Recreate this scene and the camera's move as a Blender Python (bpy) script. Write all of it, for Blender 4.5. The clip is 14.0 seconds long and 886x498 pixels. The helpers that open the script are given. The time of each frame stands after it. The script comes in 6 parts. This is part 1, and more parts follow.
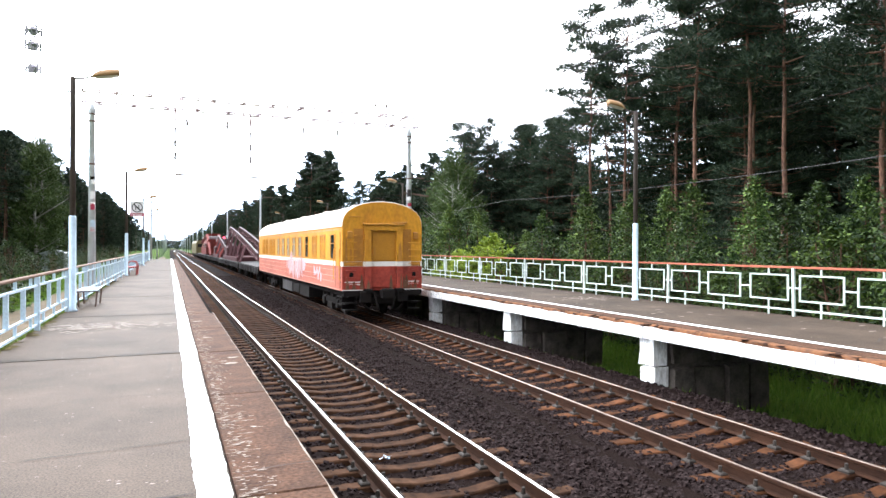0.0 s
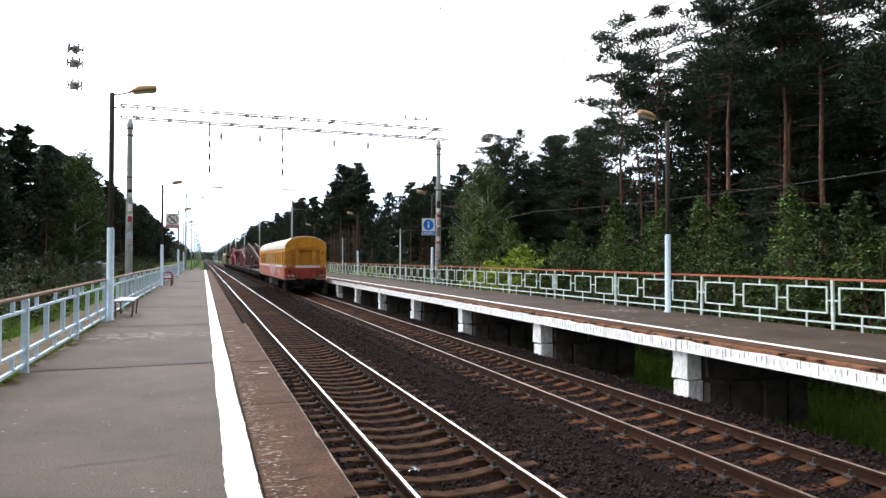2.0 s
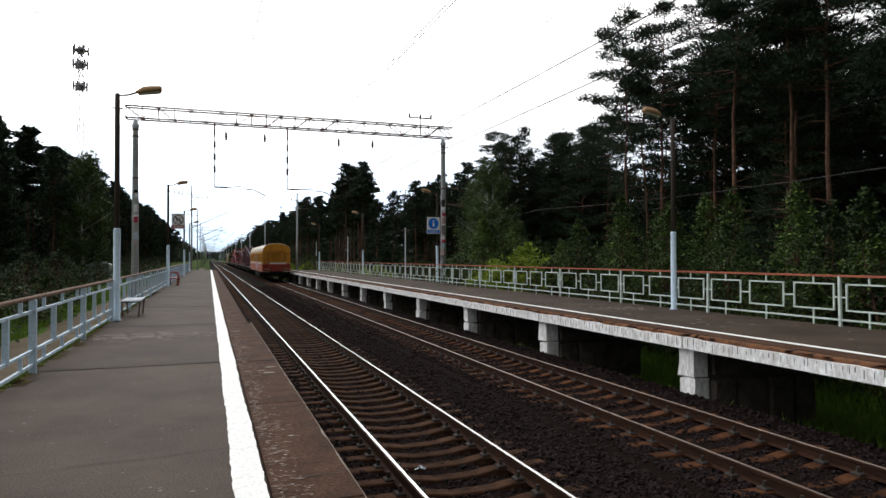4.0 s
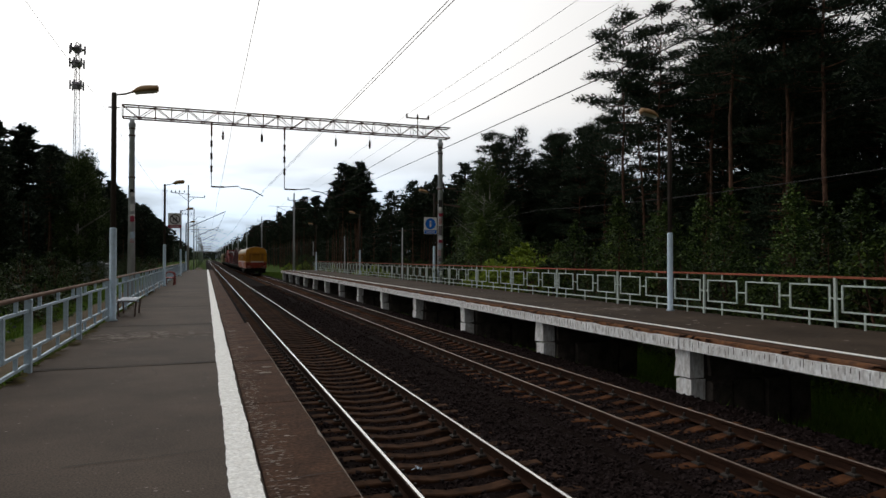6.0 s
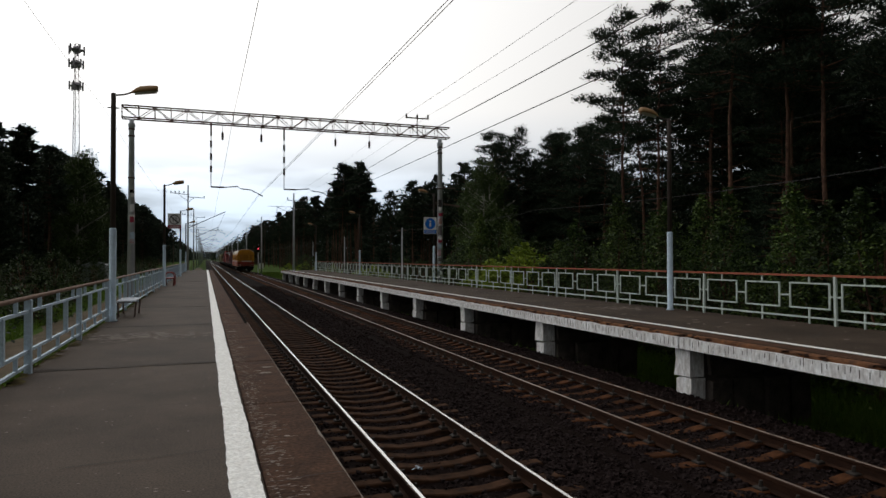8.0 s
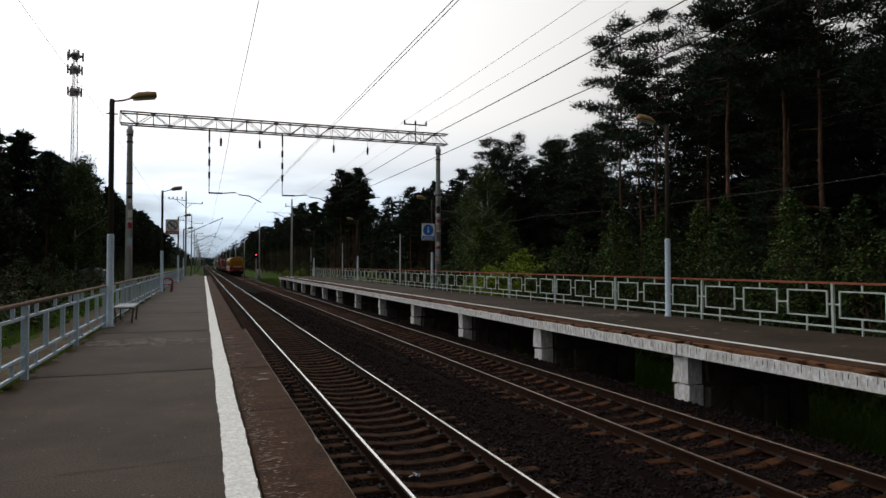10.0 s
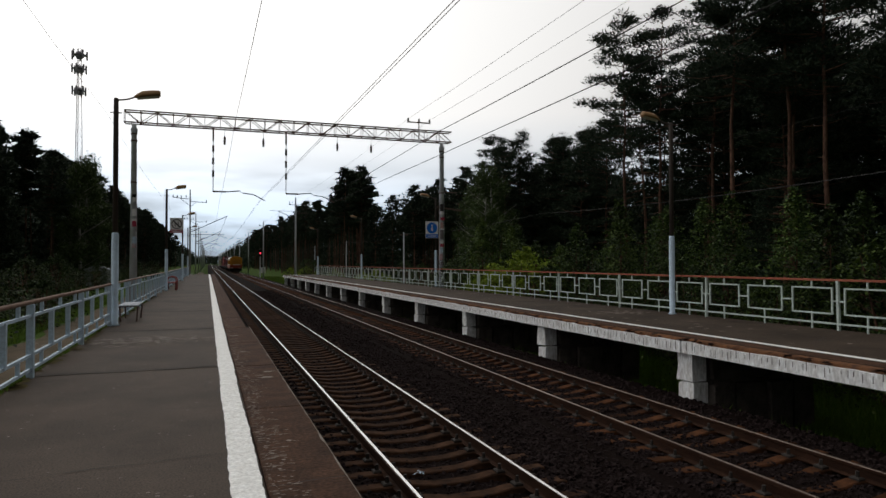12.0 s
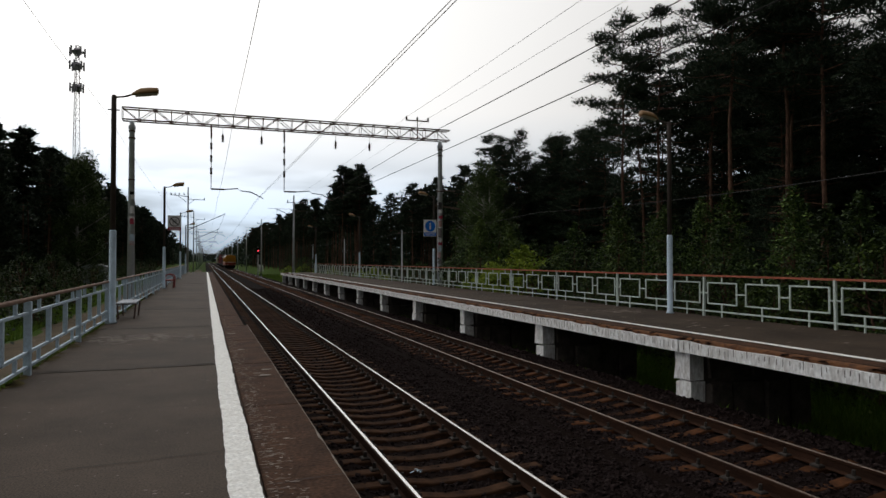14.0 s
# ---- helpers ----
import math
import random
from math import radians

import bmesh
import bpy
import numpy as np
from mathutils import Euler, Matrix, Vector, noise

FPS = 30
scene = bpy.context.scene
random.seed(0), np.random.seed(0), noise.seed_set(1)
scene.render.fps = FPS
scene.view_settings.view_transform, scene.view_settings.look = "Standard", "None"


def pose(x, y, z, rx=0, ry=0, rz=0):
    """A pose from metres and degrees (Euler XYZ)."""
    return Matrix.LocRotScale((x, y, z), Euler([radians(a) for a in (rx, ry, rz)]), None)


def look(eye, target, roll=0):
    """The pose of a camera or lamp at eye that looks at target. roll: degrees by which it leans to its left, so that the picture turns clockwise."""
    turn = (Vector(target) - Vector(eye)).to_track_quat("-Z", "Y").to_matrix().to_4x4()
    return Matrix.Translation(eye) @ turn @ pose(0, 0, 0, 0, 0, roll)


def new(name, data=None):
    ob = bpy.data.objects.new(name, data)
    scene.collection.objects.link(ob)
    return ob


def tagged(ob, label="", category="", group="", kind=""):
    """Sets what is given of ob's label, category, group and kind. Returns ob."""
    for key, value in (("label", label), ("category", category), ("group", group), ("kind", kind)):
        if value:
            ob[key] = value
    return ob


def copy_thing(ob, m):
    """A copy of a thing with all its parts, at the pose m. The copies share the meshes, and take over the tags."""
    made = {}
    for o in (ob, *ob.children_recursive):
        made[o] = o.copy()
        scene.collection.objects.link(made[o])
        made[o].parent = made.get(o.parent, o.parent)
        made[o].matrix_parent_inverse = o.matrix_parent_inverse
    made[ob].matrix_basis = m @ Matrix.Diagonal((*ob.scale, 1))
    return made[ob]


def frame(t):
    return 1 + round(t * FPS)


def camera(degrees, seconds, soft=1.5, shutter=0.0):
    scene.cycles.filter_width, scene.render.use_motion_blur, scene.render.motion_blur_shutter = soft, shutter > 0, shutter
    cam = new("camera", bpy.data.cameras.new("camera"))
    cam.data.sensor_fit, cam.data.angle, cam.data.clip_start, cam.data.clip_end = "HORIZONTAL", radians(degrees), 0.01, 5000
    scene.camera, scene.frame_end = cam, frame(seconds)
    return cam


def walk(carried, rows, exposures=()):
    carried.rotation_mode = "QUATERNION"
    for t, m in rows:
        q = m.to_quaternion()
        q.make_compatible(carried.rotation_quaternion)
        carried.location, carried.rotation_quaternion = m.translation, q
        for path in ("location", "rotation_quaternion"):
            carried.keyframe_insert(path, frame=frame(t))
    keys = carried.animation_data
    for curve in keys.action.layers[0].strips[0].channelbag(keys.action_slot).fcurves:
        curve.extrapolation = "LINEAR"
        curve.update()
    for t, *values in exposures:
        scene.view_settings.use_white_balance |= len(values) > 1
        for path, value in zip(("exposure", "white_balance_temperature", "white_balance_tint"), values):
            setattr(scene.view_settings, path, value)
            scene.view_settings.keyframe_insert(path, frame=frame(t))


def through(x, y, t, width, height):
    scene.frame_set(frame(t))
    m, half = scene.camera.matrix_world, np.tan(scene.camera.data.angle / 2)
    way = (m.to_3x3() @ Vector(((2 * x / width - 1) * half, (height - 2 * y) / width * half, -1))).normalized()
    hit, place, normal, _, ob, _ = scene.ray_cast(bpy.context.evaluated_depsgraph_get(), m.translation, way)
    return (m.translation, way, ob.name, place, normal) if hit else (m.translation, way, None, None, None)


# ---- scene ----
# ---- the camera and its way ----
EYE = Vector((0.0, 0.0, 2.72))
cam = camera(68.1, 14.0, soft=1.5)
TURNS = [
    (0.0, 22.661, -0.107, 0.161), (0.5, 21.56, 0.227, 0.289), (1.0, 20.745, 0.507, 0.526), (1.5, 20.071, 0.741, 0.26),
    (2.0, 20.087, 0.877, 0.181), (2.5, 19.837, 0.858, -0.031), (3.0, 19.604, 0.798, -0.144), (5.5, 19.844, 0.723, -0.03),
    (6.0, 19.909, 0.785, 0.017), (6.5, 19.858, 0.89, -0.039), (7.0, 19.867, 0.987, -0.006), (7.5, 19.935, 0.848, -0.155),
    (8.0, 19.924, 0.765, -0.113), (10.5, 20.112, 1.387, -0.028), (11.0, 20.018, 1.356, -0.145), (11.5, 19.877, 1.225, -0.06),
    (12.0, 19.77, 1.135, -0.145), (12.5, 19.712, 1.227, -0.104), (13.0, 19.718, 1.096, -0.056), (13.5, 19.787, 1.053, -0.017),
    (14.0, 19.935, 0.991, 0.019)]


def aim(yaw, pitch, roll):
    y, p = radians(yaw), radians(pitch)
    return look(EYE, EYE + Vector((math.sin(y) * math.cos(p), math.cos(y) * math.cos(p), math.sin(p))), roll)


EXPOSURES = [(0.0, 2.22, 5930, 10), (0.5, 2.08, 5930, 10), (1.0, 1.80, 5980, 10), (1.5, 1.42, 6020, 10), (2.0, 1.16, 6070, 10), (2.5, 0.88, 6120, 10), (3.0, 0.60, 6180, 10),
             (5.3, -0.62, 6400, 10), (6.0, -0.85, 6430, 10), (8.0, -0.93, 6450, 10), (14.0, -0.98, 6450, 10)]
walk(cam, [(t, aim(a, b, c)) for t, a, b, c in TURNS], EXPOSURES)

# ---- sky and sun ----
SUN_AZ, SUN_EL = radians(-27), radians(24)
GLOW, DULL = 2.05, 0.06
world = bpy.data.worlds.new("sky")
scene.world = world
world.use_nodes = True
wn, wl = world.node_tree.nodes, world.node_tree.links
wn.clear()
w_out, w_bg = wn.new("ShaderNodeOutputWorld"), wn.new("ShaderNodeBackground")
sky = wn.new("ShaderNodeTexSky")
sky.sky_type, sky.sun_disc, sky.sun_elevation, sky.sun_rotation = "NISHITA", False, SUN_EL, SUN_AZ
sky.dust_density = 0.6
w_co = wn.new("ShaderNodeTexCoord")
w_sep = wn.new("ShaderNodeSeparateXYZ")
wl.new(w_co.outputs["Generated"], w_sep.inputs[0])
w_map = wn.new("ShaderNodeMapping")
w_map.inputs["Scale"].default_value = (2.8, 2.8, 17.0)
wl.new(w_co.outputs["Generated"], w_map.inputs[0])
w_noise = wn.new("ShaderNodeTexNoise")
w_noise.inputs["Scale"].default_value = 1.6
w_noise.inputs["Detail"].default_value = 6
wl.new(w_map.outputs[0], w_noise.inputs["Vector"])
w_ramp = wn.new("ShaderNodeMapRange")
w_ramp.inputs[1].default_value, w_ramp.inputs[2].default_value = 0.36, 0.62
wl.new(w_noise.outputs["Fac"], w_ramp.inputs[0])
# the cloud sheet closes higher up
w_high = wn.new("ShaderNodeMapRange")
w_high.inputs[1].default_value, w_high.inputs[2].default_value = 0.06, 0.16
wl.new(w_sep.outputs["Z"], w_high.inputs[0])
w_max = wn.new("ShaderNodeMath")
w_max.operation = "MAXIMUM"
wl.new(w_ramp.outputs[0], w_max.inputs[0])
wl.new(w_high.outputs[0], w_max.inputs[1])
# clouds: grey-blue low, white above, brightest towards the hidden sun and dull behind the camera
w_cr = wn.new("ShaderNodeValToRGB")
w_cr.color_ramp.elements[0].position, w_cr.color_ramp.elements[0].color = 0.0, (0.33, 0.425, 0.53, 1)
w_cr.color_ramp.elements[1].position, w_cr.color_ramp.elements[1].color = 0.22, (1.0, 0.985, 0.96, 1)
e = w_cr.color_ramp.elements.new(0.08)
e.color = (0.60, 0.69, 0.79, 1)
wl.new(w_sep.outputs["Z"], w_cr.inputs[0])
w_dot = wn.new("ShaderNodeVectorMath")
w_dot.operation = "DOT_PRODUCT"
w_dot.inputs[1].default_value = (math.sin(SUN_AZ) * math.cos(SUN_EL), math.cos(SUN_AZ) * math.cos(SUN_EL), math.sin(SUN_EL))
wl.new(w_co.outputs["Generated"], w_dot.inputs[0])
w_half = wn.new("ShaderNodeMath")
w_half.operation = "MULTIPLY_ADD"
w_half.inputs[1].default_value = w_half.inputs[2].default_value = 0.5
wl.new(w_dot.outputs["Value"], w_half.inputs[0])
w_pow = wn.new("ShaderNodeMath")
w_pow.operation = "POWER"
w_pow.inputs[1].default_value = 2.2
wl.new(w_half.outputs[0], w_pow.inputs[0])
w_gl = wn.new("ShaderNodeMath")
w_gl.operation = "MULTIPLY_ADD"
w_gl.inputs[1].default_value, w_gl.inputs[2].default_value = GLOW, DULL
wl.new(w_pow.outputs[0], w_gl.inputs[0])
w_cl = wn.new("ShaderNodeVectorMath")
w_cl.operation = "SCALE"
wl.new(w_cr.outputs[0], w_cl.inputs[0])
wl.new(w_gl.outputs[0], w_cl.inputs["Scale"])
# brighter streaks of cloud low over the line
w_str = wn.new("ShaderNodeMath")
w_str.operation = "MULTIPLY_ADD"
w_str.inputs[1].default_value, w_str.inputs[2].default_value = 1.15, 0.58
wl.new(w_ramp.outputs[0], w_str.inputs[0])
w_str2 = wn.new("ShaderNodeMix")
wl.new(w_high.outputs[0], w_str2.inputs["Factor"])
wl.new(w_str.outputs[0], w_str2.inputs["A"])
w_str2.inputs["B"].default_value = 1.32
w_c2 = wn.new("ShaderNodeVectorMath")
w_c2.operation = "SCALE"
wl.new(w_cl.outputs[0], w_c2.inputs[0])
wl.new(w_str2.outputs["Result"], w_c2.inputs["Scale"])
w_sk = wn.new("ShaderNodeVectorMath")
w_sk.operation = "SCALE"
w_sk.inputs["Scale"].default_value = 0.06
wl.new(sky.outputs[0], w_sk.inputs[0])
w_thin = wn.new("ShaderNodeMath")
w_thin.operation = "MULTIPLY_ADD"
w_thin.inputs[1].default_value, w_thin.inputs[2].default_value = 0.2, 0.8
wl.new(w_max.outputs[0], w_thin.inputs[0])
w_mix = wn.new("ShaderNodeMix")
w_mix.data_type = "RGBA"
wl.new(w_thin.outputs[0], w_mix.inputs["Factor"])
wl.new(w_sk.outputs[0], w_mix.inputs["A"])
wl.new(w_c2.outputs[0], w_mix.inputs["B"])
wl.new(w_mix.outputs["Result"], w_bg.inputs["Color"])
w_bg.inputs["Strength"].default_value = 1.0
wl.new(w_bg.outputs[0], w_out.inputs[0])

sun_data = bpy.data.lights.new("sun", "SUN")
sun_data.energy, sun_data.angle, sun_data.color = 0.25, radians(25), (1.0, 0.93, 0.83)
sun = new("sun", sun_data)
sd = Vector((math.sin(SUN_AZ) * math.cos(SUN_EL), math.cos(SUN_AZ) * math.cos(SUN_EL), math.sin(SUN_EL)))
sun.matrix_world = look(sd * 300, (0, 0, 0))


# ---- materials ----
def material(name, color, rough=0.8, metal=0.0, dark=None, scale=6.0, amount=0.5, bump=0.0, bump_scale=40.0, fine=None, light=None,
             random_tint=0.0, stretch=(1, 1, 1), spec=0.25):
    """A surface with stains at one scale, grain at another and a fine relief."""
    m = bpy.data.materials.new(name)
    m.use_nodes = True
    nt = m.node_tree
    n, l = nt.nodes, nt.links
    b = n["Principled BSDF"]
    b.inputs["Roughness"].default_value, b.inputs["Metallic"].default_value = rough, metal
    b.inputs["Specular IOR Level"].default_value = 0.5 if metal else spec
    co = n.new("ShaderNodeTexCoord")
    mp = n.new("ShaderNodeMapping")
    mp.inputs["Scale"].default_value = stretch
    l.new(co.outputs["Object"], mp.inputs[0])
    big = n.new("ShaderNodeTexNoise")
    big.inputs["Scale"].default_value, big.inputs["Detail"].default_value = scale, 5
    big.inputs["Roughness"].default_value = 0.65
    l.new(mp.outputs[0], big.inputs["Vector"])
    rp = n.new("ShaderNodeMapRange")
    rp.inputs[1].default_value, rp.inputs[2].default_value = 0.35, 0.68
    l.new(big.outputs["Fac"], rp.inputs[0])
    mul = n.new("ShaderNodeMath")
    mul.operation = "MULTIPLY"
    mul.inputs[1].default_value = amount
    l.new(rp.outputs[0], mul.inputs[0])
    mix = n.new("ShaderNodeMix")
    mix.data_type = "RGBA"
    mix.inputs["A"].default_value = (*color, 1)
    dk = dark or tuple(c * 0.5 for c in color)
    mix.inputs["B"].default_value = (*dk, 1)
    l.new(mul.outputs[0], mix.inputs["Factor"])
    out = mix.outputs["Result"]
    grain = n.new("ShaderNodeTexNoise")
    grain.inputs["Scale"].default_value, grain.inputs["Detail"].default_value = bump_scale, 4
    l.new(mp.outputs[0], grain.inputs["Vector"])
    g2 = n.new("ShaderNodeMapRange")
    g2.inputs[1].default_value, g2.inputs[2].default_value = 0.3, 0.7
    g2.inputs[3].default_value, g2.inputs[4].default_value = 1 - (fine or 0.15), 1 + (fine or 0.15)
    l.new(grain.outputs["Fac"], g2.inputs[0])
    sc = n.new("ShaderNodeVectorMath")
    sc.operation = "SCALE"
    l.new(out, sc.inputs[0])
    l.new(g2.outputs[0], sc.inputs["Scale"])
    out = sc.outputs[0]
    if random_tint:
        oi = n.new("ShaderNodeObjectInfo")
        r2 = n.new("ShaderNodeMapRange")
        r2.inputs[3].default_value, r2.inputs[4].default_value = 1 - random_tint, 1 + random_tint
        l.new(oi.outputs["Random"], r2.inputs[0])
        s2 = n.new("ShaderNodeVectorMath")
        s2.operation = "SCALE"
        l.new(out, s2.inputs[0])
        l.new(r2.outputs[0], s2.inputs["Scale"])
        out = s2.outputs[0]
    l.new(out, b.inputs["Base Color"])
    if bump:
        bp = n.new("ShaderNodeBump")
        bp.inputs["Strength"].default_value, bp.inputs["Distance"].default_value = bump, 0.01
        l.new(grain.outputs["Fac"], bp.inputs["Height"])
        l.new(bp.outputs[0], b.inputs["Normal"])
    return m


def leaf_material(name, color, other, rough=0.65, island=0.3, through=0.2, gloss=0.15):
    """Leaves or needles: each tuft has a shade of its own, each tree a tint."""
    m = bpy.data.materials.new(name)
    m.use_nodes = True
    n, l = m.node_tree.nodes, m.node_tree.links
    b = n["Principled BSDF"]
    b.inputs["Roughness"].default_value = rough
    b.inputs["Specular IOR Level"].default_value = gloss
    g = n.new("ShaderNodeNewGeometry")
    mix = n.new("ShaderNodeMix")
    mix.data_type = "RGBA"
    mix.inputs["A"].default_value, mix.inputs["B"].default_value = (*color, 1), (*other, 1)
    few = n.new("ShaderNodeMath")   # most leaves dull, a few bright
    few.operation, few.inputs[1].default_value = "POWER", 2.0
    l.new(g.outputs["Random Per Island"], few.inputs[0])
    l.new(few.outputs[0], mix.inputs["Factor"])
    oi = n.new("ShaderNodeObjectInfo")
    r = n.new("ShaderNodeMapRange")
    r.inputs[3].default_value, r.inputs[4].default_value = 1 - island, 1 + island
    l.new(oi.outputs["Random"], r.inputs[0])
    s = n.new("ShaderNodeVectorMath")
    s.operation = "SCALE"
    l.new(mix.outputs["Result"], s.inputs[0])
    l.new(r.outputs[0], s.inputs["Scale"])
    l.new(s.outputs[0], b.inputs["Base Color"])
    tr = n.new("ShaderNodeBsdfTranslucent")
    l.new(s.outputs[0], tr.inputs["Color"])
    add = n.new("ShaderNodeMixShader")
    add.inputs[0].default_value = through
    l.new(b.outputs[0], add.inputs[1])
    l.new(tr.outputs[0], add.inputs[2])
    l.new(add.outputs[0], n["Material Output"].inputs["Surface"])
    return m


M = {}
M["deck"] = material("worn_asphalt", (0.080, 0.060, 0.046), 0.78, spec=0.12, dark=(0.042, 0.032, 0.025), scale=0.55, amount=0.95, bump=0.3, bump_scale=60, fine=0.45)
M["deck_far"] = material("brown_worn_asphalt", (0.062, 0.045, 0.033), 0.8, spec=0.08, dark=(0.030, 0.022, 0.016), scale=0.6, amount=0.95, bump=0.3, bump_scale=60, fine=0.45)
M["deck_edge"] = material("worn_red_brown_paint", (0.078, 0.040, 0.024), 0.82, spec=0.06, dark=(0.034, 0.019, 0.013), scale=2.5, amount=0.95, bump=0.8, bump_scale=30, fine=0.45)
M["white_line"] = material("white_line_paint", (0.88, 0.88, 0.86), 0.65, dark=(0.64, 0.62, 0.58), scale=9, amount=0.7, bump=0.2, fine=0.2)
M["concrete"] = material("grey_concrete", (0.30, 0.29, 0.27), 0.85, dark=(0.17, 0.16, 0.15), scale=2.0, amount=0.8, bump=0.4)
M["white_paint"] = material("flaking_whitewash", (0.87, 0.88, 0.89), 0.8, dark=(0.30, 0.25, 0.21), scale=9, amount=0.55, bump=0.35, bump_scale=25, stretch=(1, 1, 0.4), fine=0.2)
# old block stone, its colour lowered to carry the shadow under the platform
M["old_stone"] = material("shade_darkened_blocks", (0.115, 0.098, 0.087), 0.9, spec=0.04, dark=(0.045, 0.039, 0.035), scale=3, amount=0.9, bump=0.6, bump_scale=25)
M["rust_edge"] = material("rusty_brick_edge", (0.20, 0.090, 0.042), 0.9, spec=0.05, dark=(0.07, 0.04, 0.028), scale=5, amount=1.0, bump=0.6, bump_scale=30)
# smooth bed darker than its stones: their self-shadow is put into the colour
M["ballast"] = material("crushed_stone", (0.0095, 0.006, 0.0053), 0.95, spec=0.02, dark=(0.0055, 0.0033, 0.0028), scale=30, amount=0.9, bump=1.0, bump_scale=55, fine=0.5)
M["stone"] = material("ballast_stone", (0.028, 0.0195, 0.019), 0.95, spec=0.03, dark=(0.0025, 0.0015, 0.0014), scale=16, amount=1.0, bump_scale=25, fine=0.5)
M["sleeper"] = material("stained_concrete", (0.070, 0.036, 0.021), 0.85, spec=0.03, dark=(0.014, 0.008, 0.0055), scale=5, amount=0.95, bump=0.4, random_tint=0.25)
M["sleeper_rusty"] = material("rusty_concrete", (0.088, 0.036, 0.016), 0.85, spec=0.03, dark=(0.015, 0.008, 0.0055), scale=5, amount=1.0, bump=0.4, random_tint=0.45)
M["mortar"] = material("old_mortar", (0.27, 0.23, 0.20), 0.85, dark=(0.10, 0.075, 0.06), scale=9, amount=0.9)
M["rust"] = material("rail_rust", (0.042, 0.020, 0.012), 0.8, spec=0.06, dark=(0.015, 0.008, 0.006), scale=8, amount=0.8, stretch=(1, 0.2, 1))
M["rail_top"] = material("polished_rail", (0.78, 0.77, 0.75), 0.26, 1.0, dark=(0.6, 0.58, 0.56), scale=3, amount=0.5, stretch=(6, 0.15, 1))
M["dull_rail_top"] = material("dull_rail", (0.30, 0.24, 0.20), 0.42, 1.0, dark=(0.16, 0.12, 0.10), scale=3, amount=0.7, stretch=(6, 0.15, 1))
M["clip"] = material("dark_steel", (0.03, 0.024, 0.02), 0.8, scale=8)
M["grass_ground"] = material("grass_floor", (0.055, 0.098, 0.017), 0.95, spec=0.02, dark=(0.030, 0.044, 0.012), scale=0.7, amount=0.8, bump=0.8, bump_scale=18, fine=0.4)
M["grass"] = leaf_material("grass_blades", (0.075, 0.135, 0.016), (0.135, 0.20, 0.03))
M["sand"] = material("trodden_earth", (0.12, 0.092, 0.065), 0.95, spec=0.05, dark=(0.06, 0.052, 0.034), scale=0.8, amount=0.8, bump=0.5)
M["pale_blue"] = material("pale_blue_paint", (0.47, 0.59, 0.70), 0.55, dark=(0.33, 0.40, 0.46), scale=4, amount=0.6, bump=0.1)
M["pale_green"] = material("pale_green_paint", (0.54, 0.62, 0.58), 0.6, dark=(0.36, 0.40, 0.36), scale=4, amount=0.6, bump=0.1)
M["red_brown"] = material("red_brown_rail_paint", (0.36, 0.10, 0.055), 0.55, dark=(0.2, 0.07, 0.04), scale=5, amount=0.7)
M["rusty_rail"] = material("worn_brown_handrail", (0.33, 0.225, 0.175), 0.55, dark=(0.19, 0.12, 0.09), scale=5, amount=0.8)
M["dark_pole"] = material("dark_pole_paint", (0.075, 0.058, 0.05), 0.7, dark=(0.045, 0.036, 0.032), scale=3, amount=0.7)
M["lamp_shell"] = material("ochre_lamp_shell", (0.33, 0.19, 0.08), 0.5, dark=(0.2, 0.12, 0.06), scale=6, amount=0.5)
M["lamp_glass"] = material("lamp_glass", (0.7, 0.68, 0.6), 0.25, scale=6, amount=0.2)
M["pole_concrete"] = material("grey_pole_concrete", (0.68, 0.71, 0.76), 0.8, dark=(0.45, 0.47, 0.50), scale=2.5, amount=0.7, bump=0.2)
M["steel_dark"] = material("portal_steel", (0.15, 0.095, 0.078), 0.65, dark=(0.09, 0.058, 0.05), scale=4, amount=0.7)
M["wire"] = material("wire", (0.02, 0.018, 0.017), 0.7, scale=4, spec=0.05)
M["insulator"] = material("insulator", (0.06, 0.04, 0.035), 0.35, scale=4)
M["bark_pine"] = material("pine_bark", (0.145, 0.078, 0.053), 0.9, spec=0.05, dark=(0.030, 0.021, 0.018), scale=2.2, amount=1.0, bump=0.8, bump_scale=18, stretch=(1, 1, 0.3), random_tint=0.3, fine=0.4)
M["bark_birch"] = material("birch_bark", (0.45, 0.43, 0.40), 0.85, dark=(0.10, 0.09, 0.08), scale=3, amount=0.8, bump=0.2)
M["needles"] = leaf_material("pine_needles", (0.013, 0.023, 0.015), (0.050, 0.064, 0.038), island=0.25, through=0.05, gloss=0.06)
M["spruce"] = leaf_material("young_leaves", (0.0062, 0.0155, 0.0042), (0.066, 0.103, 0.023), island=0.3, through=0.1)
M["light_leaf"] = leaf_material("light_bush_leaves", (0.008, 0.019, 0.003), (0.074, 0.112, 0.015), island=0.2, through=0.12)
M["mid_leaf"] = leaf_material("fresh_young_leaves", (0.012, 0.028, 0.006), (0.098, 0.145, 0.030), island=0.25, through=0.12)
M["fresh_leaf"] = leaf_material("light_green_leaves", (0.030, 0.058, 0.012), (0.15, 0.205, 0.042), island=0.15, through=0.15)
M["birch_leaf"] = leaf_material("birch_leaves", (0.042, 0.070, 0.020), (0.080, 0.110, 0.032), island=0.2, through=0.08)
M["bright_leaf"] = leaf_material("bright_bush_leaves", (0.13, 0.19, 0.02), (0.26, 0.32, 0.035), island=0.15)
